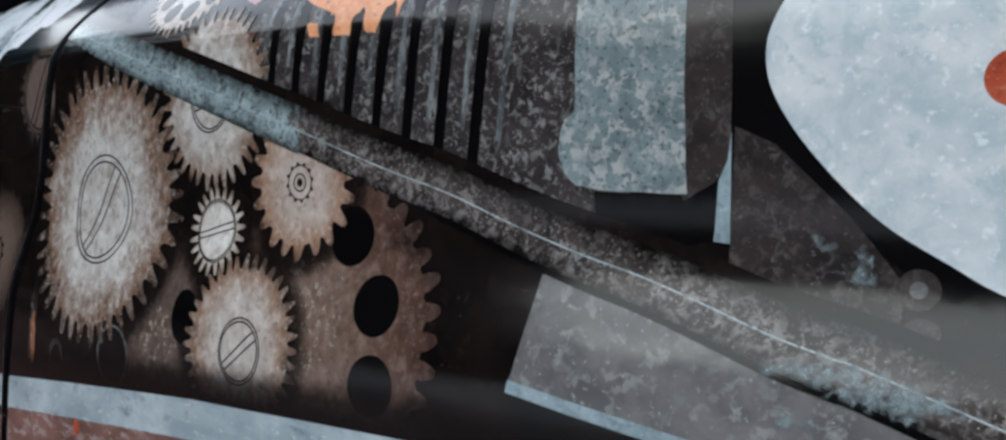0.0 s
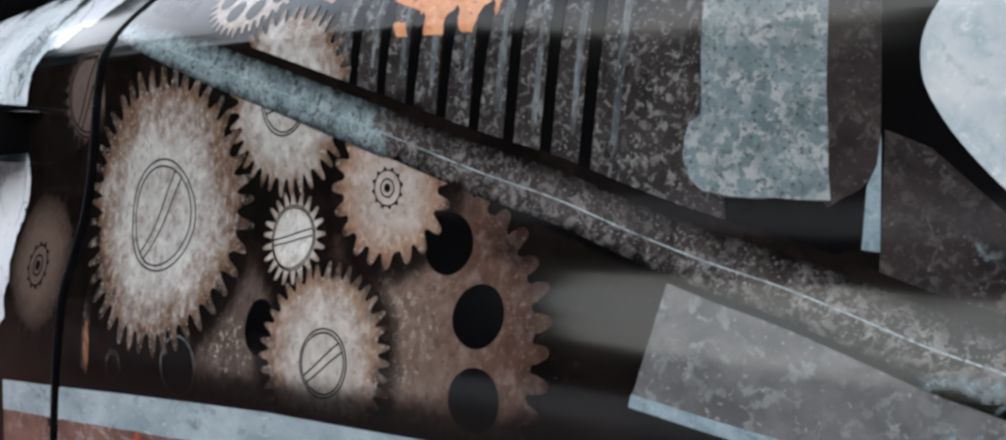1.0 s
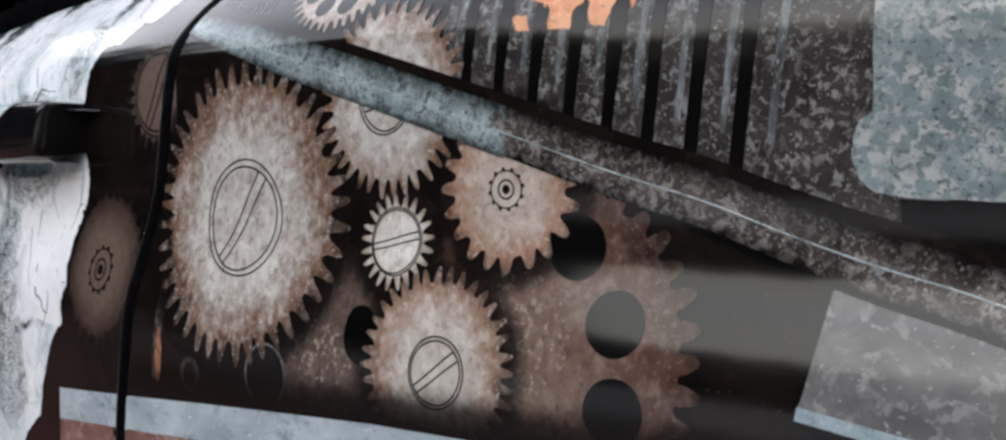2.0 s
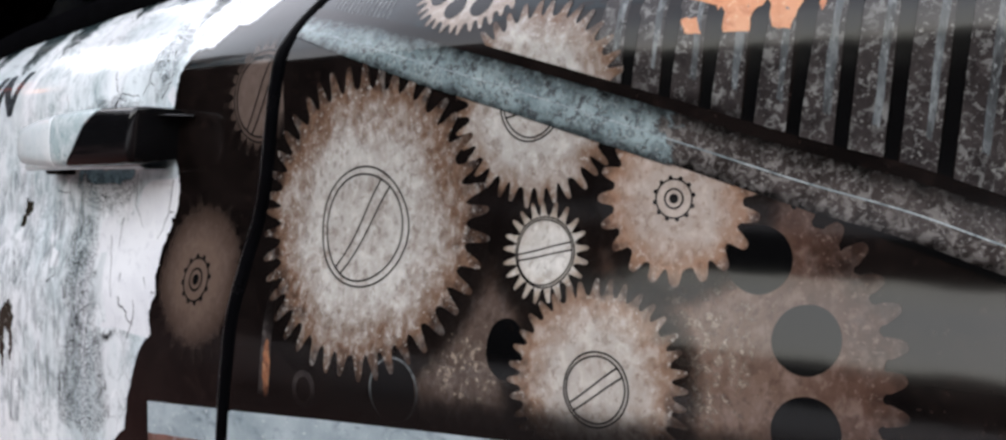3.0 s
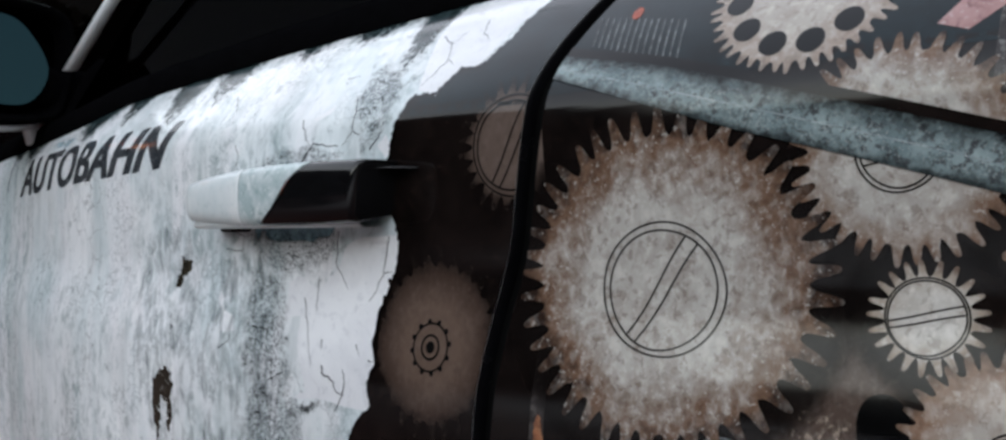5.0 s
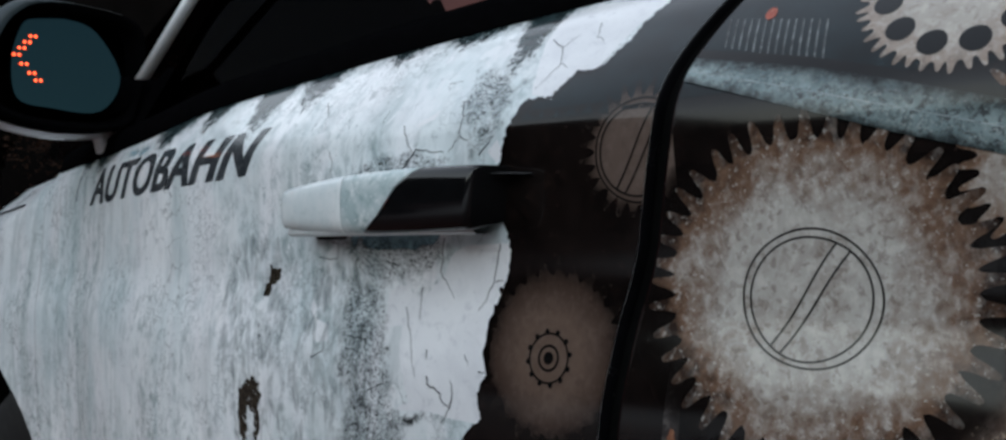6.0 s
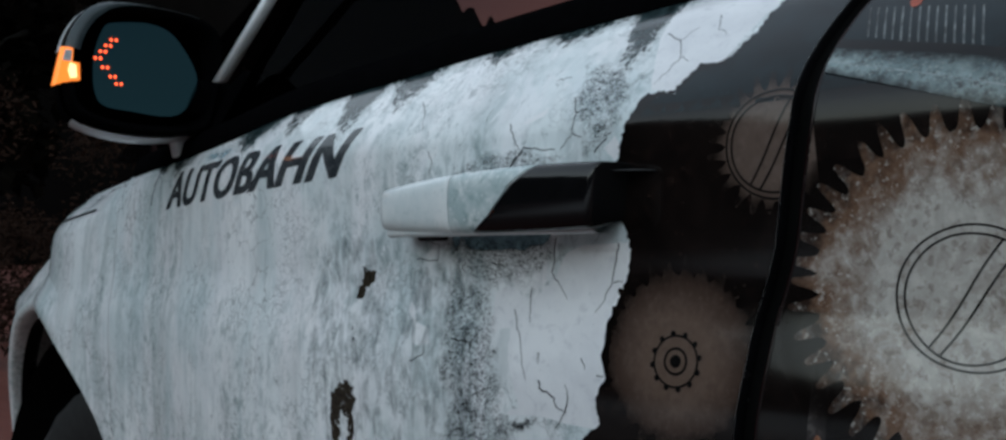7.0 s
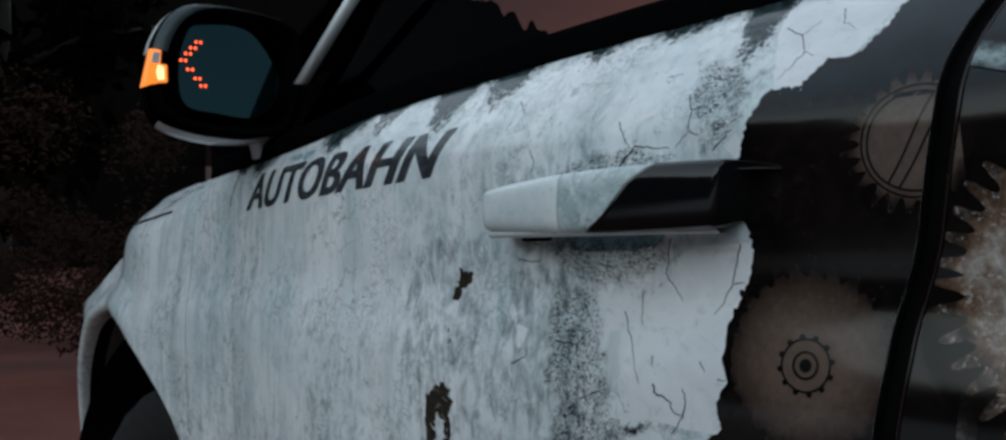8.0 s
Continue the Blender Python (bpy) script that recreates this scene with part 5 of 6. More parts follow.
# ---------------------------------------------------------------- printed film on the rear door
# The painted sky reflection goes on along the rear door's shoulder
decal("shoulder_print", [[(-0.60, 1.168), (-0.52, 1.170), (-0.42, 1.172), (-0.30, 1.174), (-0.10, 1.176), (-0.10, 1.268), (-0.60, 1.262)]], 0.6, TEAL_SKY_TINT, rear_door, "dark shoulder film tinted teal like reflected sky", side="aft")
brown = dict(heart=(0.135, 0.083, 0.062), rim=(0.075, 0.038, 0.027), edge=(0.018, 0.010, 0.008))
decal("gear_print", [gear_line((-0.395, 0.995), 0.052, 0.060, 30, 0.5, 40)], 1, gear_print("back_gear", 0.062, (0.075, 0.05, 0.04), (0.04, 0.024, 0.018), (0.008, 0.005, 0.004)), rear_door, "dim brown printed gear", (-0.395, 0.995))
decal("gear_print", [gear_line((-0.271, 1.000), 0.0875, 0.0970, 42, 0.62, 41)], 2, gear_print("brown_gear", 0.105, fade=(0.3, 0.72, 0.95), **brown), rear_door, "large brown printed gear with round holes", (-0.271, 1.000))
decal("hole_print", [disc_line((-0.2170, 1.0198), 0.0150, 0.0149, wobble=0.01), disc_line((-0.2410, 1.0525), 0.0153, wobble=0.01), disc_line((-0.2142, 0.9815), 0.0150, wobble=0.01)], 3, BLACK_PRINT, rear_door, "black printed holes")
decal("hole_print", [disc_line((-0.3715, 0.9985), 0.0120, 0.0162, wobble=0.02, seed=4)], 3, BLACK_PRINT, rear_door, "black printed hole")
decal("gear_print", [gear_line((-0.4195, 1.2215), 0.0480, 0.0540, 46, 0.5, 42)], 2, gear_print("holed_gear", 0.062, (0.40, 0.36, 0.32), (0.30, 0.23, 0.19), (0.10, 0.07, 0.055)), rear_door, "pale printed gear with a ring of holes", (-0.4195, 1.2215))
decal("hole_print", [disc_line((-0.4195 + 0.038 * math.cos(a), 1.2215 + 0.038 * math.sin(a)), 0.0075, 0.0069, wobble=0.02, n=20) for a in np.linspace(radians(13.5), radians(373.5), 13)[:-1]], 3, BLACK_PRINT, rear_door, "black printed holes")
decal("gear_print", [gear_line((-0.3635, 1.1275), 0.0455, 0.0550, 36, 0.5, 43)], 3, gear_print("middle_gear", 0.066), rear_door, "pale printed gear behind a beam", (-0.3635, 1.1275))
decal("gear_print", [gear_line((-0.2825, 1.0785), 0.0335, 0.0415, 19, 0.55, 44)], 4, gear_print("small_gear", 0.043, (0.38, 0.31, 0.265), (0.27, 0.15, 0.098), (0.05, 0.026, 0.019)), rear_door, "rusty printed gear", (-0.2825, 1.0785))
decal("gear_print", [gear_line((-0.3175, 0.9875), 0.0430, 0.0510, 36, 0.52, 45)], 4, gear_print("lower_gear", 0.0525, (0.385, 0.342, 0.303), (0.23, 0.138, 0.095), (0.04, 0.024, 0.018)), rear_door, "worn beige printed gear", (-0.3175, 0.9875), (((-0.315, 0.957), (0, 1)),))
decal("gear_print", [gear_line((-0.4875, 1.0615), 0.0805, 0.0955, 41, 0.5, 46)], 4, gear_print("great_gear", 0.1000, rim=(0.155, 0.088, 0.058), fade=(0.42, 0.74, 0.91)), rear_door, "great beige printed gear with rust-brown rim", (-0.4875, 1.0615), side="aft")
decal("gear_print", [gear_line((-0.3543, 1.0497), 0.0192, 0.0265, 21, 0.48, 47)], 5, gear_print("tiny_gear", 0.0275, (0.52, 0.49, 0.45), (0.34, 0.275, 0.22), (0.14, 0.09, 0.065)), rear_door, "small bright printed gear", (-0.3543, 1.0497))
def shadow_print(c, near, far, layer, strength=1.0):
    """Printed shading round a gear, thinning from one radius to another."""
    ob = decal("shade_print", [disc_line(c, far, n=60)], layer, SOFT_SHADOW, rear_door, "soft dark printed shading round a gear", cuts=(((0, 1.130), (0, -1)),), side="aft", step=0.004)
    at = ob.data.attributes.new("fade", "FLOAT", "POINT")
    for v in ob.data.vertices:
        d = math.hypot(v.co.x - c[0], v.co.z - c[1])
        at.data[v.index].value = strength * min(1.0, max(0.0, (far - d) / (far - near)))


shadow_print((-0.4875, 1.0615), 0.089, 0.108, 2.7)
shadow_print((-0.3635, 1.1275), 0.052, 0.070, 2.7)
shadow_print((-0.2825, 1.0785), 0.038, 0.052, 2.75)
shadow_print((-0.3175, 0.9875), 0.047, 0.060, 2.8, 0.75)
shadow_print((-0.3543, 1.0497), 0.024, 0.038, 2.85)
decal("ring_print", [ring_line((-0.5261, 0.9548), 0.0088, 0.0040, 0.0100, n=30)], 3, PLATE_EDGE, rear_door, "dim brown printed ring", strips=True)
decal("rust_streak_print", [rough_line(disc_line((-0.5635, 0.9630), 0.0036, 0.0190, 20), 0.0006, 12, 2)], 3, RUST_STREAK, rear_door, "rusty printed streak")
decal("bar_print", [[(-0.572, 0.945), (-0.5605, 0.945), (-0.5585, 0.99), (-0.556, 1.02), (-0.566, 1.02)]], 2, PLATE_EDGE, rear_door, "dim printed steel bar", side="aft")
decal("hole_print", [disc_line((-0.4492, 0.9655), 0.0172, 0.0165, wobble=0.02, seed=5)], 3, BLACK_PRINT, rear_door, "black printed hole")
decal("hole_print", [ring_line((-0.4492, 0.9655), 0.0185, 0.0012, n=40)], 3, RIDGE, rear_door, "faint printed ring", strips=True)
screw_mark((-0.4878, 1.0572), 0.0365, math.radians(56), 0.10, 0.0012, rear_door, 51)
screw_mark((-0.3665, 1.1265), 0.0195, math.radians(15), 0.14, 0.0010, rear_door, 52, 4)
screw_mark((-0.3545, 1.0496), 0.0182, math.radians(13), 0.10, 0.0009, rear_door, 53, 6, inner=0.93)
screw_mark((-0.3155, 0.9855), 0.0180, math.radians(37), 0.13, 0.0010, rear_door, 54, inner=0.90)
hub_mark((-0.2830, 1.0788), 0.0100, rear_door, 5)

# ribbed cooler, plates and disc
def rib_foot(k):
    return -0.3107 + 0.0205 * k, 1.1325 - 0.0059 * k


for k in range(9):
    x0, z0 = rib_foot(k - 0.5)
    top, lean = 1.215, 0.0035 + 0.0008 * k
    decal("ridge_print", [[(x0 - 0.0072, z0 - 0.006), (x0 + 0.0072, z0 - 0.008), (x0 + 0.0075 + lean, top), (x0 - 0.0068 + lean, top)]], 1, STEEL_DARK, rear_door, "printed cooling rib")
    decal("ridge_print", [rough_line([(x0 + 0.0030, z0 + 0.012), (x0 + 0.0058, z0 + 0.010), (x0 + 0.0066 + lean, top), (x0 + 0.0016 + lean, top)], 0.0007, k, 8)], 1.5, RIDGE, rear_door, "worn edge of a printed cooling rib")
orange = [(-0.300, 1.200), (-0.2932, 1.1786), (-0.2785, 1.1724), (-0.2663, 1.1682), (-0.2615, 1.1557), (-0.249, 1.1547), (-0.2487, 1.1631), (-0.2445, 1.1665), (-0.2408, 1.1655), (-0.239, 1.1556), (-0.2308, 1.1543), (-0.2287, 1.1597), (-0.2254, 1.1677), (-0.222, 1.168), (-0.2173, 1.161), (-0.2156, 1.1667), (-0.210, 1.185), (-0.205, 1.215), (-0.30, 1.215)]
decal("orange_print", [rough_line(orange, 0.0006, 61, 3), rough_line([(-0.283, 1.1634), (-0.2754, 1.1634), (-0.2723, 1.1555), (-0.2811, 1.1562)], 0.0005, 62, 3)], 2, ORANGE, rear_door, "orange rust print")
for k in range(8):
    x0, z0 = rib_foot(k)
    lean = 0.0038 + 0.0009 * k
    tip = 1.166 + 0.0015 * math.sin(k * 2.1) if k < 5 else 1.205
    at = (1.150 - z0) / (tip - z0)
    decal("slit_print", [[(x0 - 0.0026, z0 - 0.004), (x0 + 0.0026, z0 - 0.006), (x0 + 0.0030 + lean * at, 1.150), (x0 + 0.0026 + lean, tip), (x0 + 0.0004 + lean, tip + 0.003), (x0 - 0.0020 + lean, tip - 0.001), (x0 - 0.0027 + lean * at, 1.150)]], 3, BLACK_PRINT, rear_door, "black printed slit")
decal("pink_print", [[(-0.352, 1.185), (-0.338, 1.180), (-0.312, 1.200), (-0.30, 1.222), (-0.318, 1.226)]], 2, PINK_RUST, rear_door, "faded red printed bar")
decal("grille_print", [stroke_line([(-0.5485 + 0.0047 * k, 1.2190 - 0.0008 * k), (-0.5447 + 0.0047 * k, 1.1985 - 0.0014 * k)], 0.0011) for k in range(14)], 2, RIDGE, rear_door, "fine printed grille lines", strips=True, side="aft")
decal("rivet_print", [disc_line((-0.5233, 1.2183), 0.0034, 0.0042, n=16)], 3, RED_RUST, rear_door, "red printed rivet")
decal("mottled_print", [[(-0.160, 1.08), (-0.157, 1.075), (-0.085, 1.055), (-0.085, 1.24), (-0.152, 1.24)]], 1, STEEL_DARK, rear_door, "dark mottled printed steel")
decal("plate_print", [rough_line([(-0.1150, 1.24), (-0.1140, 1.16), (-0.1130, 1.112), (-0.1175, 1.109), (-0.1200, 1.103), (-0.1200, 1.094), (-0.1170, 1.086), (-0.1110, 1.0810), (-0.100, 1.0790), (-0.0605, 1.0785), (-0.063, 1.12), (-0.066, 1.24)], 0.0003, 9, 4)], 3, PLATE, rear_door, "grey-blue printed steel plate")
decal("mottled_print", [smooth_line([(-0.066, 1.24), (-0.0645, 1.12), (-0.0635, 1.079), (-0.056, 1.0795), (-0.047, 1.086), (-0.0435, 1.10), (-0.045, 1.16), (-0.047, 1.24)], 3)], 2, PLATE_EDGE, rear_door, "dark brown plate edge")
decal("shadow_print", [[(-0.102, 1.0785), (-0.100, 1.061), (-0.060, 1.058), (-0.049, 1.061), (-0.046, 1.088), (-0.052, 1.081), (-0.060, 1.0775)]], 1.7, BLACK_PRINT, rear_door, "black printed gap")
decal("shadow_print", [[(-0.046, 1.104), (-0.028, 1.095), (0.03, 1.045), (0.10, 1.02), (0.10, 1.24), (-0.05, 1.24)]], 1, BLACK_PRINT, rear_door, "black printed gap")
decal("mottled_print", [[(-0.042, 1.105), (-0.026, 1.098), (0.002, 1.072), (0.022, 1.048), (0.02, 1.030), (-0.02, 1.036), (-0.042, 1.052)]], 2, PLATE_EDGE, rear_door, "dark mottled printed steel")
decal("bar_print", [[(-0.0485, 1.0605), (-0.0420, 1.0600), (-0.0425, 1.082), (-0.0432, 1.1035), (-0.0442, 1.092), (-0.0475, 1.084)]], 4, PALE_BLUE, rear_door, "pale blue printed bar")
decal("disc_print", [smooth_line([(-0.031, 1.131), (-0.0285, 1.119), (-0.0195, 1.1035), (-0.005, 1.0865), (0.013, 1.070), (0.034, 1.0575), (0.055, 1.047), (0.09, 1.040), (0.13, 1.06), (0.16, 1.12), (0.14, 1.20), (0.09, 1.235), (0.03, 1.225), (-0.006, 1.185), (-0.0225, 1.156), (-0.0295, 1.142)], 5)], 4, DISC, rear_door, "large white weathered printed disc")
decal("rivet_print", [disc_line((0.0515, 1.1195), 0.0095, n=24)], 5, RED_RUST, rear_door, "orange-red printed rivet")
decal("nut_print", [disc_line((0.0255, 1.048), 0.0072, n=24), disc_line((0.0275, 1.0335), 0.0065, 0.005, n=20)], 3, PLATE_EDGE, rear_door, "grey printed nuts")
decal("nut_print", [disc_line((0.0255, 1.048), 0.003, n=16)], 4, PLATE_LOW, rear_door, "pale printed nut")
decal("lower_plate_print", [[(-0.1245, 1.042), (-0.1325, 1.000), (-0.1345, 0.9935), (-0.10, 0.989), (-0.056, 0.9838), (0.03, 0.974), (0.06, 0.985), (0.03, 1.008), (-0.03, 1.030), (-0.09, 1.047)]], 3, PLATE_LOW, rear_door, "grey mottled printed plate")
decal("plate_edge_print", [stroke_line([(-0.1345, 0.9935), (-0.10, 0.9888), (-0.056, 0.9835), (0.04, 0.972)], 0.0055)], 4, PALE_BLUE, rear_door, "pale printed plate edge", strips=True)
decal("shadow_print", [[(-0.130, 0.990), (-0.10, 0.986), (0.04, 0.968), (0.04, 0.945), (-0.128, 0.965)]], 2, BLACK_PRINT, rear_door, "black printed gap")

# the long diagonal beam
line = smooth_line([(-0.575, 1.1885), (-0.551, 1.1822), (-0.472, 1.1608), (-0.3876, 1.1372), (-0.319, 1.1168), (-0.2865, 1.1070), (-0.2250, 1.0880), (-0.1796, 1.0757), (-0.1423, 1.0628), (-0.1084, 1.0524), (-0.0777, 1.0447), (-0.0493, 1.0360), (-0.0231, 1.0275), (0.0, 1.0218), (0.0223, 1.0160), (0.16, 0.974)], 6, False)
cutoff = [p for p in line if p[0] < -0.262]
rest = [p for p in line if p[0] > -0.38]


def above(p):
    return 0.008 + 0.0052 * min(1, max(0, (p[0] + 0.57) / 0.08))


decal("beam_print", [[(p[0], p[1] + above(p) + 0.006) for p in line] + [(p[0], p[1] + above(p) - 0.003) for p in line[::-1]]], 5, DARK, rear_door, "dark upper face of a printed beam", strips=True, side="aft")
def shaded(ob, low, high):
    """Give a beam's film the place across it, for the printed roundness."""
    xs, at = [p[0] for p in line], ob.data.attributes.new("across", "FLOAT", "POINT")
    lows, highs = [p[1] + low(p) for p in line], [p[1] + high(p) for p in line]
    for v in ob.data.vertices:
        a, c = np.interp(v.co.x, xs, lows), np.interp(v.co.x, xs, highs)
        at.data[v.index].value = float((v.co.z - a) / (c - a))


ob = decal("beam_print", [[(p[0], p[1] + above(p)) for p in cutoff] + [(p[0], p[1] - 0.0062 - 0.0065 * min(1, (p[0] + 0.575) / 0.13)) for p in cutoff[::-1]]], 7, BEAM_PALE, rear_door, "pale blue-grey worn printed steel beam", strips=True, side="aft")
shaded(ob, lambda p: -0.0062 - 0.0065 * min(1, (p[0] + 0.575) / 0.13), above)
inside = ob.data.attributes.new("inside", "FLOAT", "POINT")
for v in ob.data.vertices:
    inside.data[v.index].value = min(1.0, max(0.0, (-0.264 - v.co.x) / 0.05))
ob = decal("beam_print", [[(p[0], p[1] + above(p)) for p in rest] + [(p[0], p[1] - 0.0115) for p in rest[::-1]]], 6, BEAM_DARK, rear_door, "brown mottled printed steel beam", strips=True)
shaded(ob, lambda p: -0.0115, above)
decal("rust_fleck_print", [disc_line((-0.275, 1.012), 0.060, 0.055, wobble=0.06)], 2.5, BROWN_FLECKS, rear_door, "pale brown flecks over a printed gear", fray=0.02)
decal("rust_fleck_print", [disc_line((-0.40, 0.985), 0.045, 0.035, wobble=0.06)], 1.5, BROWN_FLECKS, rear_door, "pale brown flecks over a printed gear", fray=0.02)
decal("beam_edge_print", [stroke_line(line, 0.0007)], 8, PALE_LINE, rear_door, "thin pale line along a printed beam", strips=True, side="aft")
under = [p for p in line if p[0] > -0.25]
decal("beam_print", [[(p[0], p[1] - 0.010) for p in under] + [(p[0], p[1] - 0.010 - min(0.0045, (p[0] + 0.252) * 0.06)) for p in under[::-1]]], 5, BLACK_PRINT, rear_door, "dark lower face of a printed beam", strips=True)

# pale stripe and rust along the foot of both doors
foot = [(-0.80, 0.906), (-0.712, 0.9171), (-0.6174, 0.9275), (-0.5111, 0.9386), (-0.42, 0.9470), (-0.358, 0.9523), (-0.2475, 0.9579), (0.0, 0.968), (0.2, 0.976)]
for name, low, high, material, label in (("stripe_print", -0.024, 0.0, STRIPE, "pale weathered printed stripe"), ("rust_print", -0.075, -0.0235, RUST_BAND, "rust-brown printed band")):
    aft_line = [(p[0], p[1] + high) for p in foot[2:]] + [(p[0], p[1] + low) for p in foot[:1:-1]]
    decal(name, [aft_line], 7, material, rear_door, label, side="aft", strips=True)
    fore_line = [(max(p[0], -0.735 - (0.02 if low < -0.03 else 0)), p[1] + high) for p in foot[:5]] + [(max(p[0], -0.735 - (0.02 if low < -0.03 else 0)), p[1] + low) for p in foot[4::-1]]
    decal(name, [fore_line[1:-1]], 3, RUST_BAND if low < -0.03 else STRIPE, front_door, label, side="fore", strips=True)
low_line = smooth_line(foot[2:], 5, False)
ob = decal("foot_print", [[(p[0], p[1] + 0.045) for p in low_line] + [(p[0], p[1] - 0.004) for p in low_line[::-1]]], 5, SOFT_SHADOW, rear_door, "dark printed shading over the stripe", side="aft", strips=True)
at = ob.data.attributes.new("fade", "FLOAT", "POINT")
for v in ob.data.vertices:
    over = v.co.z - np.interp(v.co.x, [p[0] for p in low_line], [p[1] for p in low_line])
    at.data[v.index].value = float(max(0.0, 1.2 - over / 0.019)) * min(1.0, max(0.25, (-0.13 - v.co.x) / 0.05))
decal("rivet_print", [disc_line((-0.494, 0.9105), 0.0042, 0.0055, n=18)], 8, RED_RUST, rear_door, "red printed rivet")


# ---------------------------------------------------------------- marks on the white print
def lettering(words, x0, z0, x1, z1, tall, layer=2):
    """Slanted capitals laid onto the skin between two ends of their base line."""
    data = bpy.data.curves.new("lettering", "FONT")
    data.body, data.size, data.shear, data.offset, data.space_character = words, 1.0, 0.46, 0.020, 1.06
    made = new("lettering", data)
    deps = bpy.context.evaluated_depsgraph_get()
    mesh = bpy.data.meshes.new_from_object(made.evaluated_get(deps))
    bpy.data.objects.remove(made)
    bpy.data.curves.remove(data)
    bm = bmesh.new()
    bm.from_mesh(mesh)
    bpy.data.meshes.remove(mesh)
    xs, ys = [v.co.x for v in bm.verts], [v.co.y for v in bm.verts]
    wide, low, high = max(xs) - min(xs), min(ys), max(ys)
    left = min(xs)
    for v in bm.verts:
        u, h = (v.co.x - left) / wide, (v.co.y - low) / (high - low)
        v.co = Vector((x0 + (x1 - x0) * u, 0, z0 + (z1 - z0) * u + tall * h))
    bmesh.ops.remove_doubles(bm, verts=bm.verts[:], dist=1e-5)
    bmesh.ops.triangulate(bm, faces=bm.faces[:])
    for axis, pace in ((2, 0.0077), (0, 0.0193)):
        vals = [v.co[axis] for v in bm.verts]
        at = min(vals) + pace * 0.93
        while at < max(vals):
            co, no = [0, 0, 0], [0, 0, 0]
            co[axis], no[axis] = at, 1
            bmesh.ops.bisect_plane(bm, geom=bm.verts[:] + bm.edges[:] + bm.faces[:], plane_co=co, plane_no=no)
            at += pace
    co = np.array([v.co[:] for v in bm.verts])
    nrm, ys = skin_normal(co[:, 0], co[:, 2]), skin(co[:, 0], co[:, 2])
    for v, y, n in zip(bm.verts, ys, nrm):
        v.co = Vector((v.co.x, y, v.co.z)) + Vector(n) * LAYER * layer
    bm.normal_update()
    bmesh.ops.reverse_faces(bm, faces=[f for f in bm.faces if f.normal.y > 0])
    part("lettering", bm, TEXT_INK, front_door, "dark slanted capital letters", normals=lambda c: skin_normal(c[:, 0], c[:, 2]))


lettering("AUTOBAHN", -1.440, 1.1256, -0.9985, 1.1438, 0.0435)
lettering("AUTOBAHN", -1.4355, 1.1262, -0.9940, 1.1444, 0.0435, 3.5)  # the heavy second strike of the letters

flake = [(-0.814, 1.0477), (-0.8139, 1.0204), (-0.7947, 1.0239), (-0.7944, 1.0085), (-0.7867, 0.983), (-0.7808, 0.9707), (-0.795, 0.9644), (-0.7616, 0.9660), (-0.7161, 0.9640), (-0.690, 0.955), (-0.67, 1.0), (-0.67, 1.07), (-0.69, 1.086), (-0.7026, 1.0844), (-0.7367, 1.0823), (-0.747, 1.0759), (-0.7575, 1.0585), (-0.7758, 1.0448), (-0.7874, 1.0478), (-0.7935, 1.0529), (-0.804, 1.0525)]
decal("paint_patch", [rough_line(flake, 0.0009, 71, 4)], 0.5, WHITE_PATCH, front_door, "clean white printed patch")
for k, line in enumerate(([(-0.909, 1.038), (-0.903, 1.033), (-0.900, 1.022), (-0.883, 1.019), (-0.880, 1.007), (-0.892, 1.004), (-0.902, 1.006), (-0.901, 1.018), (-0.910, 1.030)],
                          [(-0.789, 1.171), (-0.766, 1.181), (-0.770, 1.174), (-0.782, 1.170)],
                          [(-0.712, 1.147), (-0.703, 1.155), (-0.696, 1.144), (-0.703, 1.138)],
                          [(-0.6945, 1.2469), (-0.695, 1.2245), (-0.6874, 1.2028), (-0.681, 1.1829), (-0.6642, 1.1802), (-0.650, 1.197), (-0.634, 1.196), (-0.6206, 1.2223), (-0.6099, 1.2382), (-0.602, 1.248), (-0.66, 1.254)])):
    decal("paint_patch", [rough_line(line, 0.0006, 80 + k, 3)], 0.5, WHITE_PATCH, front_door, "clean white printed patch")


def brush(name, line, material, label, layer=1.0, seed=0, rough=0.0012, fray=0.009):
    decal(name, [rough_line(line, rough, seed, 4)], layer, material, front_door, label, step=0.0026, fray=fray)


brush("spot_print", [(-0.979, 1.068), (-0.974, 1.064), (-0.970, 1.062), (-0.959, 1.063), (-0.960, 1.052), (-0.971, 1.046), (-0.972, 1.037), (-0.985, 1.037), (-0.981, 1.055)], BROWN_SPOT, "dark brown flaked spot", 1.5, 1, 0.0008, 0.0012)
brush("spot_print", [(-1.031, 1.077), (-1.025, 1.069), (-1.034, 1.055), (-1.025, 1.046), (-1.031, 1.038), (-1.040, 1.046), (-1.036, 1.060)], STAIN, "dark flaked spot", 1.5, 2, 0.0012, 0.003)
brush("spot_print", [(-0.984, 1.018), (-0.976, 1.004), (-0.978, 0.994), (-0.987, 1.004)], STAIN, "dark flaked spot", 1.5, 3, 0.0008, 0.0012)
brush("spot_print", [(-0.988, 0.969), (-0.977, 0.964), (-0.972, 0.953), (-0.979, 0.942), (-0.975, 0.925), (-0.980, 0.905), (-0.990, 0.912), (-0.990, 0.934), (-0.996, 0.939), (-0.997, 0.915), (-1.003, 0.895), (-1.011, 0.912), (-1.013, 0.934), (-1.012, 0.954), (-1.000, 0.964)], BROWN_SPOT, "dark brown flaked spot", 1.5, 4, 0.0008, 0.0012)
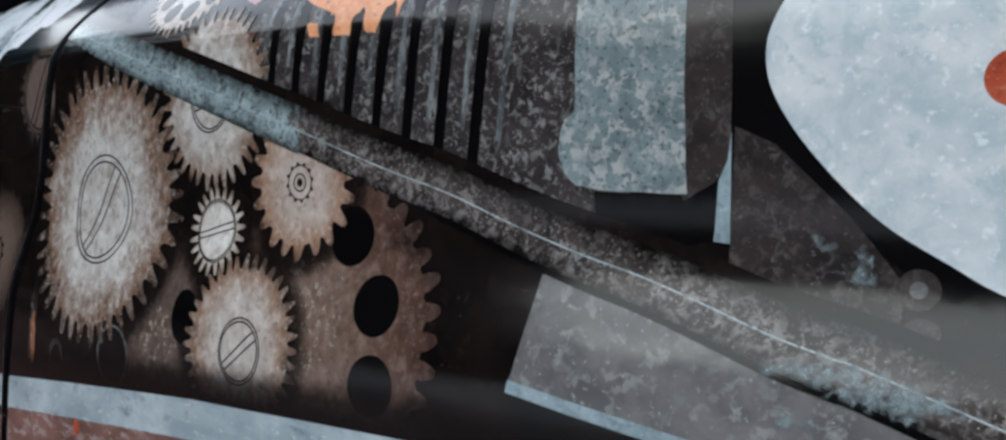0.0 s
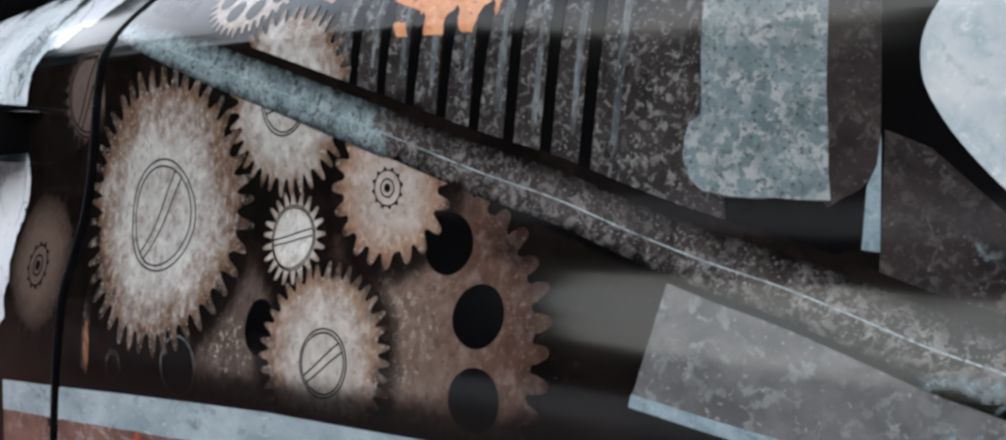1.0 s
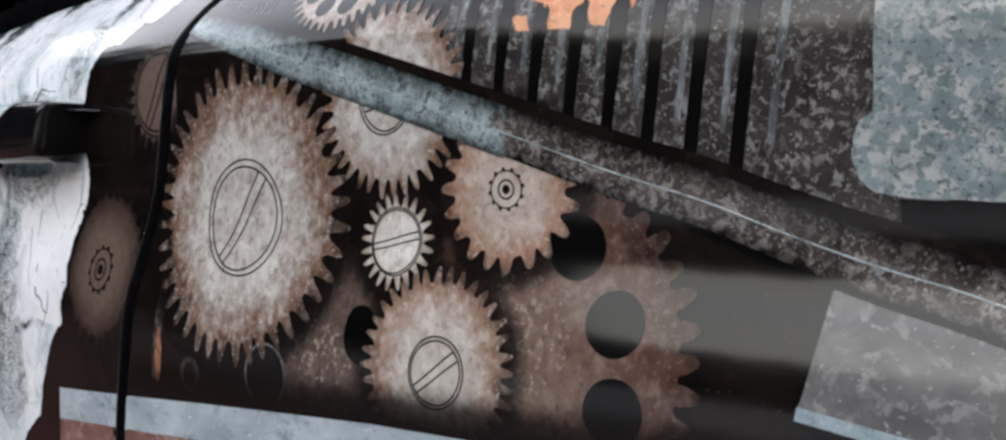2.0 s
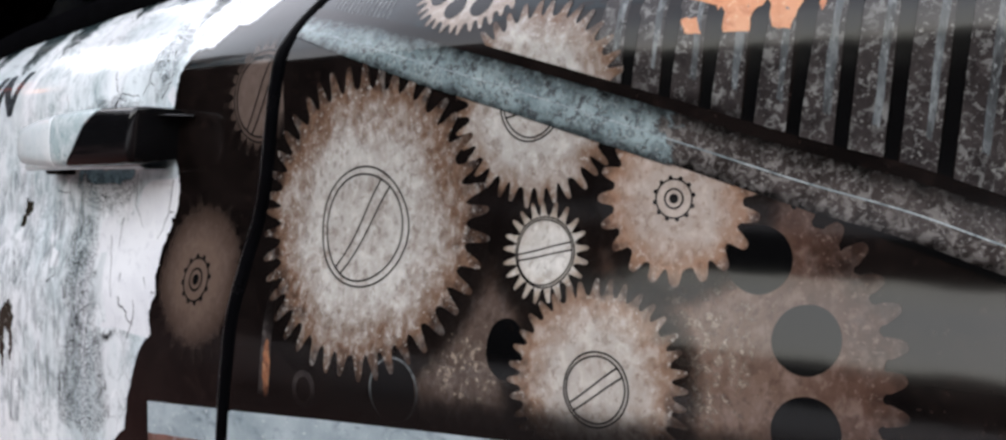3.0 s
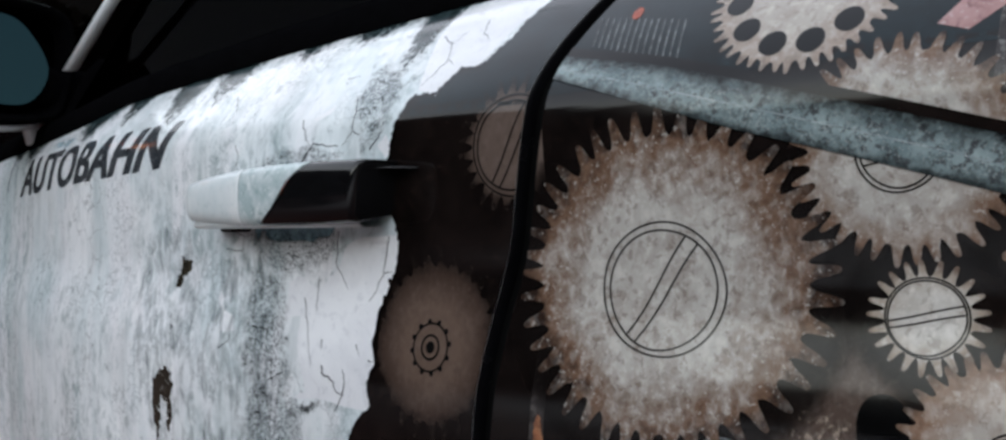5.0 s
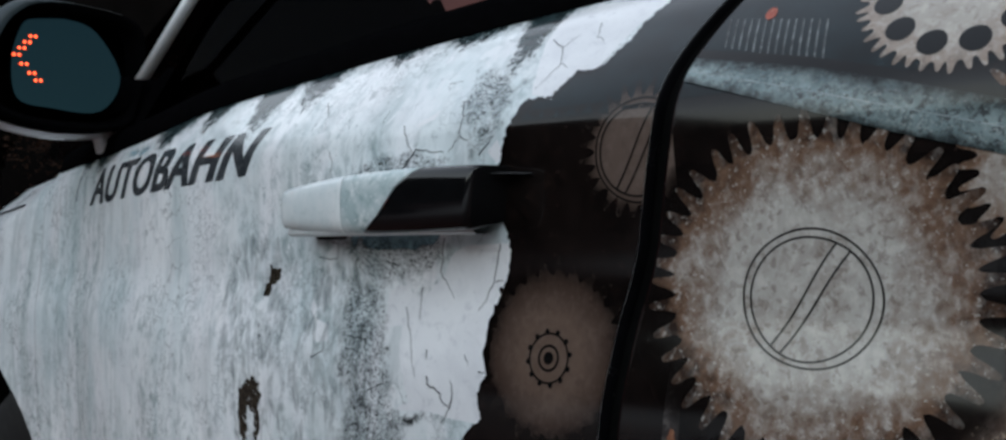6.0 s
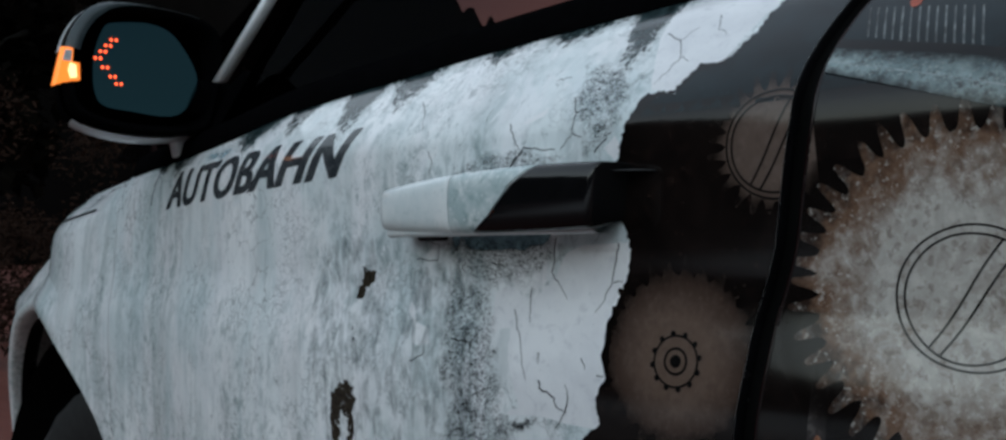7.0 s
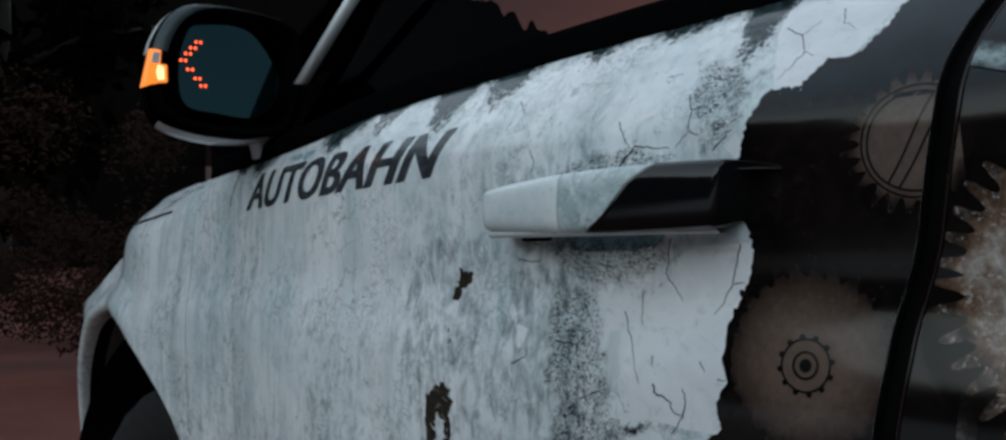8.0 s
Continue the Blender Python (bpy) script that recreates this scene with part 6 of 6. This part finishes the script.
brush("stain_print", [(-0.69, 1.205), (-0.685, 1.19), (-0.70, 1.165), (-0.715, 1.16), (-0.735, 1.185), (-0.715, 1.20)], STAIN_SOFT, "grey stain below the window", 0.8, 10)
brush("stain_print", [(-1.329, 1.186), (-1.270, 1.199), (-1.235, 1.188), (-1.269, 1.172), (-1.312, 1.174)], BLUE_PATCH, "teal stain below the window", 1.0, 12)
brush("stain_print", [(-1.468, 1.190), (-1.480, 1.187), (-1.495, 1.160), (-1.505, 1.128), (-1.495, 1.118), (-1.486, 1.150)], STAIN, "dark slanting run-down streak", 1.1, 13, 0.0015, 0.004)
brush("stain_print", [(-1.572, 1.150), (-1.556, 1.148), (-1.548, 1.116), (-1.562, 1.112)], STAIN_SOFT, "faint grey streak", 1.1, 19, 0.0015, 0.004)
brush("stain_print", [(-0.940, 1.094), (-0.870, 1.093), (-0.872, 1.078), (-0.905, 1.076), (-0.925, 1.082)], RUST_STAIN, "faint rust stain under the handle", 1.0, 14)
brush("stain_print", [(-0.868, 1.0935), (-0.758, 1.0930), (-0.760, 1.082), (-0.79, 1.078), (-0.863, 1.0785)], BLUE_PATCH, "pale blue patch under the handle", 1.0, 15, 0.0012, 0.004)
brush("stain_print", [(-0.770, 1.091), (-0.694, 1.089), (-0.694, 1.074), (-0.73, 1.068), (-0.760, 1.070)], RUST_STAIN, "faint rust stain under the handle", 1.2, 16)
brush("stain_print", [(-1.05, 1.09), (-1.0, 1.10), (-0.955, 1.09), (-0.93, 1.0), (-0.93, 0.90), (-0.95, 0.85), (-1.01, 0.84), (-1.03, 0.92), (-1.06, 1.0)], STAIN_SOFT, "grey-green run-down stain", 0.6, 17)
brush("stain_print", [(-0.93, 1.07), (-0.86, 1.075), (-0.82, 1.05), (-0.815, 0.97), (-0.80, 0.93), (-0.85, 0.88), (-0.93, 0.88), (-0.94, 0.97)], STAIN_SOFT, "grey-green mottled stain", 0.6, 18)
for k, line in enumerate(([(-0.875, 1.132), (-0.840, 1.152), (-0.798, 1.157), (-0.745, 1.150), (-0.735, 1.138), (-0.797, 1.130), (-0.85, 1.128)],
                          [(-0.735, 1.158), (-0.721, 1.168), (-0.705, 1.170), (-0.702, 1.155), (-0.712, 1.138), (-0.73, 1.142)],
                          [(-0.880, 1.092), (-0.755, 1.092), (-0.750, 1.070), (-0.80, 1.050), (-0.86, 1.055)],
                          [(-0.870, 1.060), (-0.815, 1.055), (-0.80, 1.000), (-0.792, 0.962), (-0.83, 0.95), (-0.87, 0.98)],
                          [(-0.86, 0.975), (-0.79, 0.965), (-0.77, 0.90), (-0.80, 0.86), (-0.88, 0.87)],
                          [(-0.745, 1.215), (-0.705, 1.21), (-0.692, 1.18), (-0.705, 1.150), (-0.725, 1.155), (-0.75, 1.18)])):
    brush("crackle_print", line, CRACKLE, "fine crackled paint", 1.3, 30 + k)


def crack(points, wide, seed):
    rng, path = random.Random(seed), []
    for a, b in zip(points, points[1:]):
        for s in range(5):
            path.append((a[0] + (b[0] - a[0]) * s / 5 + rng.uniform(-0.0009, 0.0009), a[1] + (b[1] - a[1]) * s / 5 + rng.uniform(-0.0009, 0.0009)))
    path.append(points[-1])
    decal("crack_print", [stroke_line(path, (wide, wide * 0.4))], 1.6, INK, front_door, "thin printed crack", strips=True)


cracks = [
    (0.0014, [(-0.7622, 0.9901), (-0.7609, 0.9852), (-0.7486, 0.9812), (-0.7459, 0.9753), (-0.7382, 0.9721), (-0.7468, 0.9605)]), (0.0012, [(-0.7382, 0.9721), (-0.7359, 0.9827), (-0.7387, 0.9906)]),
    (0.0011, [(-0.8557, 1.0121), (-0.8338, 1.0113), (-0.8244, 1.0218)]), (0.0008, [(-0.8338, 1.0113), (-0.8318, 0.9954), (-0.831, 0.9782)]),
    (0.0008, [(-0.7929, 1.0369), (-0.7835, 1.0163), (-0.7748, 0.9893)]), (0.0008, [(-0.7776, 1.0518), (-0.7773, 1.0401), (-0.7763, 1.0284)]),
    (0.0011, [(-0.7006, 1.0851), (-0.702, 1.0741), (-0.7072, 1.0587), (-0.7119, 1.0476), (-0.7189, 1.0386)]), (0.0009, [(-0.754, 1.0875), (-0.7587, 1.0642), (-0.7514, 1.0562), (-0.7438, 1.0462)]),
    (0.0008, [(-0.9049, 1.0719), (-0.8795, 1.0708), (-0.8774, 1.0828), (-0.8928, 1.0869)]), (0.0008, [(-0.8579, 1.0031), (-0.8365, 1.0012)]), (0.0008, [(-0.8282, 0.9736), (-0.8085, 0.9808)]),
    (0.0009, [(-0.8174, 1.0704), (-0.8028, 1.0669)]), (0.0009, [(-0.712, 0.9983), (-0.7065, 0.9995)]), (0.0009, [(-0.7646, 1.0087), (-0.7639, 1.0019)]), (0.0008, [(-0.7273, 1.0097), (-0.7225, 1.0015)]),
    (0.0009, [(-0.7047, 1.0588), (-0.6972, 1.0601)]), (0.0009, [(-0.9022, 0.9913), (-0.8871, 0.998), (-0.884, 1.0034)]), (0.0007, [(-0.9253, 1.2035), (-0.9147, 1.194), (-0.9057, 1.1773)]),
    (0.0009, [(-0.7458, 1.1853), (-0.739, 1.1735), (-0.7398, 1.159), (-0.7502, 1.1497)]), (0.0009, [(-0.8024, 1.1716), (-0.7939, 1.1575), (-0.7879, 1.1502)]), (0.0013, [(-0.8001, 1.1386), (-0.784, 1.1535), (-0.7732, 1.1511), (-0.7552, 1.1491)]),
    (0.0008, [(-0.8906, 1.1586), (-0.8863, 1.1488), (-0.8911, 1.1348)]), (0.0008, [(-0.7398, 1.159), (-0.7312, 1.1562)]), (0.0007, [(-0.7351, 1.1973), (-0.7176, 1.1925)]), (0.0007, [(-0.7402, 1.1737), (-0.7301, 1.1757)]),
    (0.0007, [(-0.690, 1.228), (-0.676, 1.219), (-0.668, 1.205), (-0.660, 1.201)]), (0.0006, [(-0.668, 1.205), (-0.675, 1.194), (-0.681, 1.187)]), (0.0006, [(-0.652, 1.236), (-0.648, 1.224), (-0.640, 1.218)]), (0.0005, [(-0.676, 1.219), (-0.665, 1.228)]),
    (0.0006, [(-0.829, 1.1767), (-0.8285, 1.1875)]), (0.0006, [(-0.7719, 1.2029), (-0.7591, 1.2033)]), (0.0011, [(-0.7192, 1.1453), (-0.7147, 1.1508), (-0.706, 1.1579)])]
for k, (wide, points) in enumerate(cracks):
    crack(points, wide, k + 1)
brush("flake_print", [(-0.805, 0.956), (-0.787, 0.961), (-0.770, 0.968), (-0.761, 0.965), (-0.764, 0.958), (-0.776, 0.952), (-0.802, 0.948)], CRACKLE, "curled flake of paint", 1.7, 60, 0.0012, 0.002)
brush("flake_print", [(-0.800, 0.956), (-0.787, 0.960), (-0.770, 0.965), (-0.768, 0.958), (-0.780, 0.953)], STAIN, "dark curled flake of paint", 1.4, 61, 0.0012, 0.002)


# mould below the window: where it runs down, how far to each side and how deep
runs_down = [(-1.47, 0.03, 0.020), (-1.40, 0.05, 0.022), (-1.21, 0.045, 0.030), (-1.13, 0.03, 0.026), (-1.03, 0.025, 0.046), (-0.960, 0.035, 0.030), (-0.862, 0.022, 0.022), (-0.785, 0.045, 0.019), (-0.712, 0.018, 0.046)]
xs = np.arange(-1.56, -0.635, 0.01)
ob = decal("belt_stain_print", [[(x, float(belt(x)) - 0.001) for x in xs] + [(x, float(belt(x)) - 0.095) for x in xs[::-1]]], 1.0, BELT_STAIN, front_door, "dark mould run down below the window", strips=True)
fade = ob.data.attributes.new("fade", "FLOAT", "POINT")
for v in ob.data.vertices:
    run = max(d * math.exp(-((v.co.x - c) / w) ** 2) for c, w, d in runs_down)
    fade.data[v.index].value = max(0.0, 1.0 - (float(belt(v.co.x)) - v.co.z) / ((0.004 + run) * 1.9)) * (0.30 + 0.70 * min(1.0, run / 0.03))

for spot, wide, tall in (((-0.0104, 1.0600), 0.013, 0.007), ((0.0058, 1.0537), 0.009, 0.014), ((-0.0148, 0.9984), 0.013, 0.008), ((-0.0095, 1.0168), 0.022, 0.009), ((0.0060, 1.0155), 0.024, 0.010), ((0.0210, 1.0109), 0.024, 0.011), ((-0.1064, 1.0510), 0.007, 0.009)):
    decal("worn_teal_print", [rough_line(disc_line(spot, wide, tall, 18, 0.12, 3), 0.001, 5, 2)], 8.4, TEAL_FLECKS, rear_door, "worn teal flecks on printed steel", step=0.003, fray=0.006)
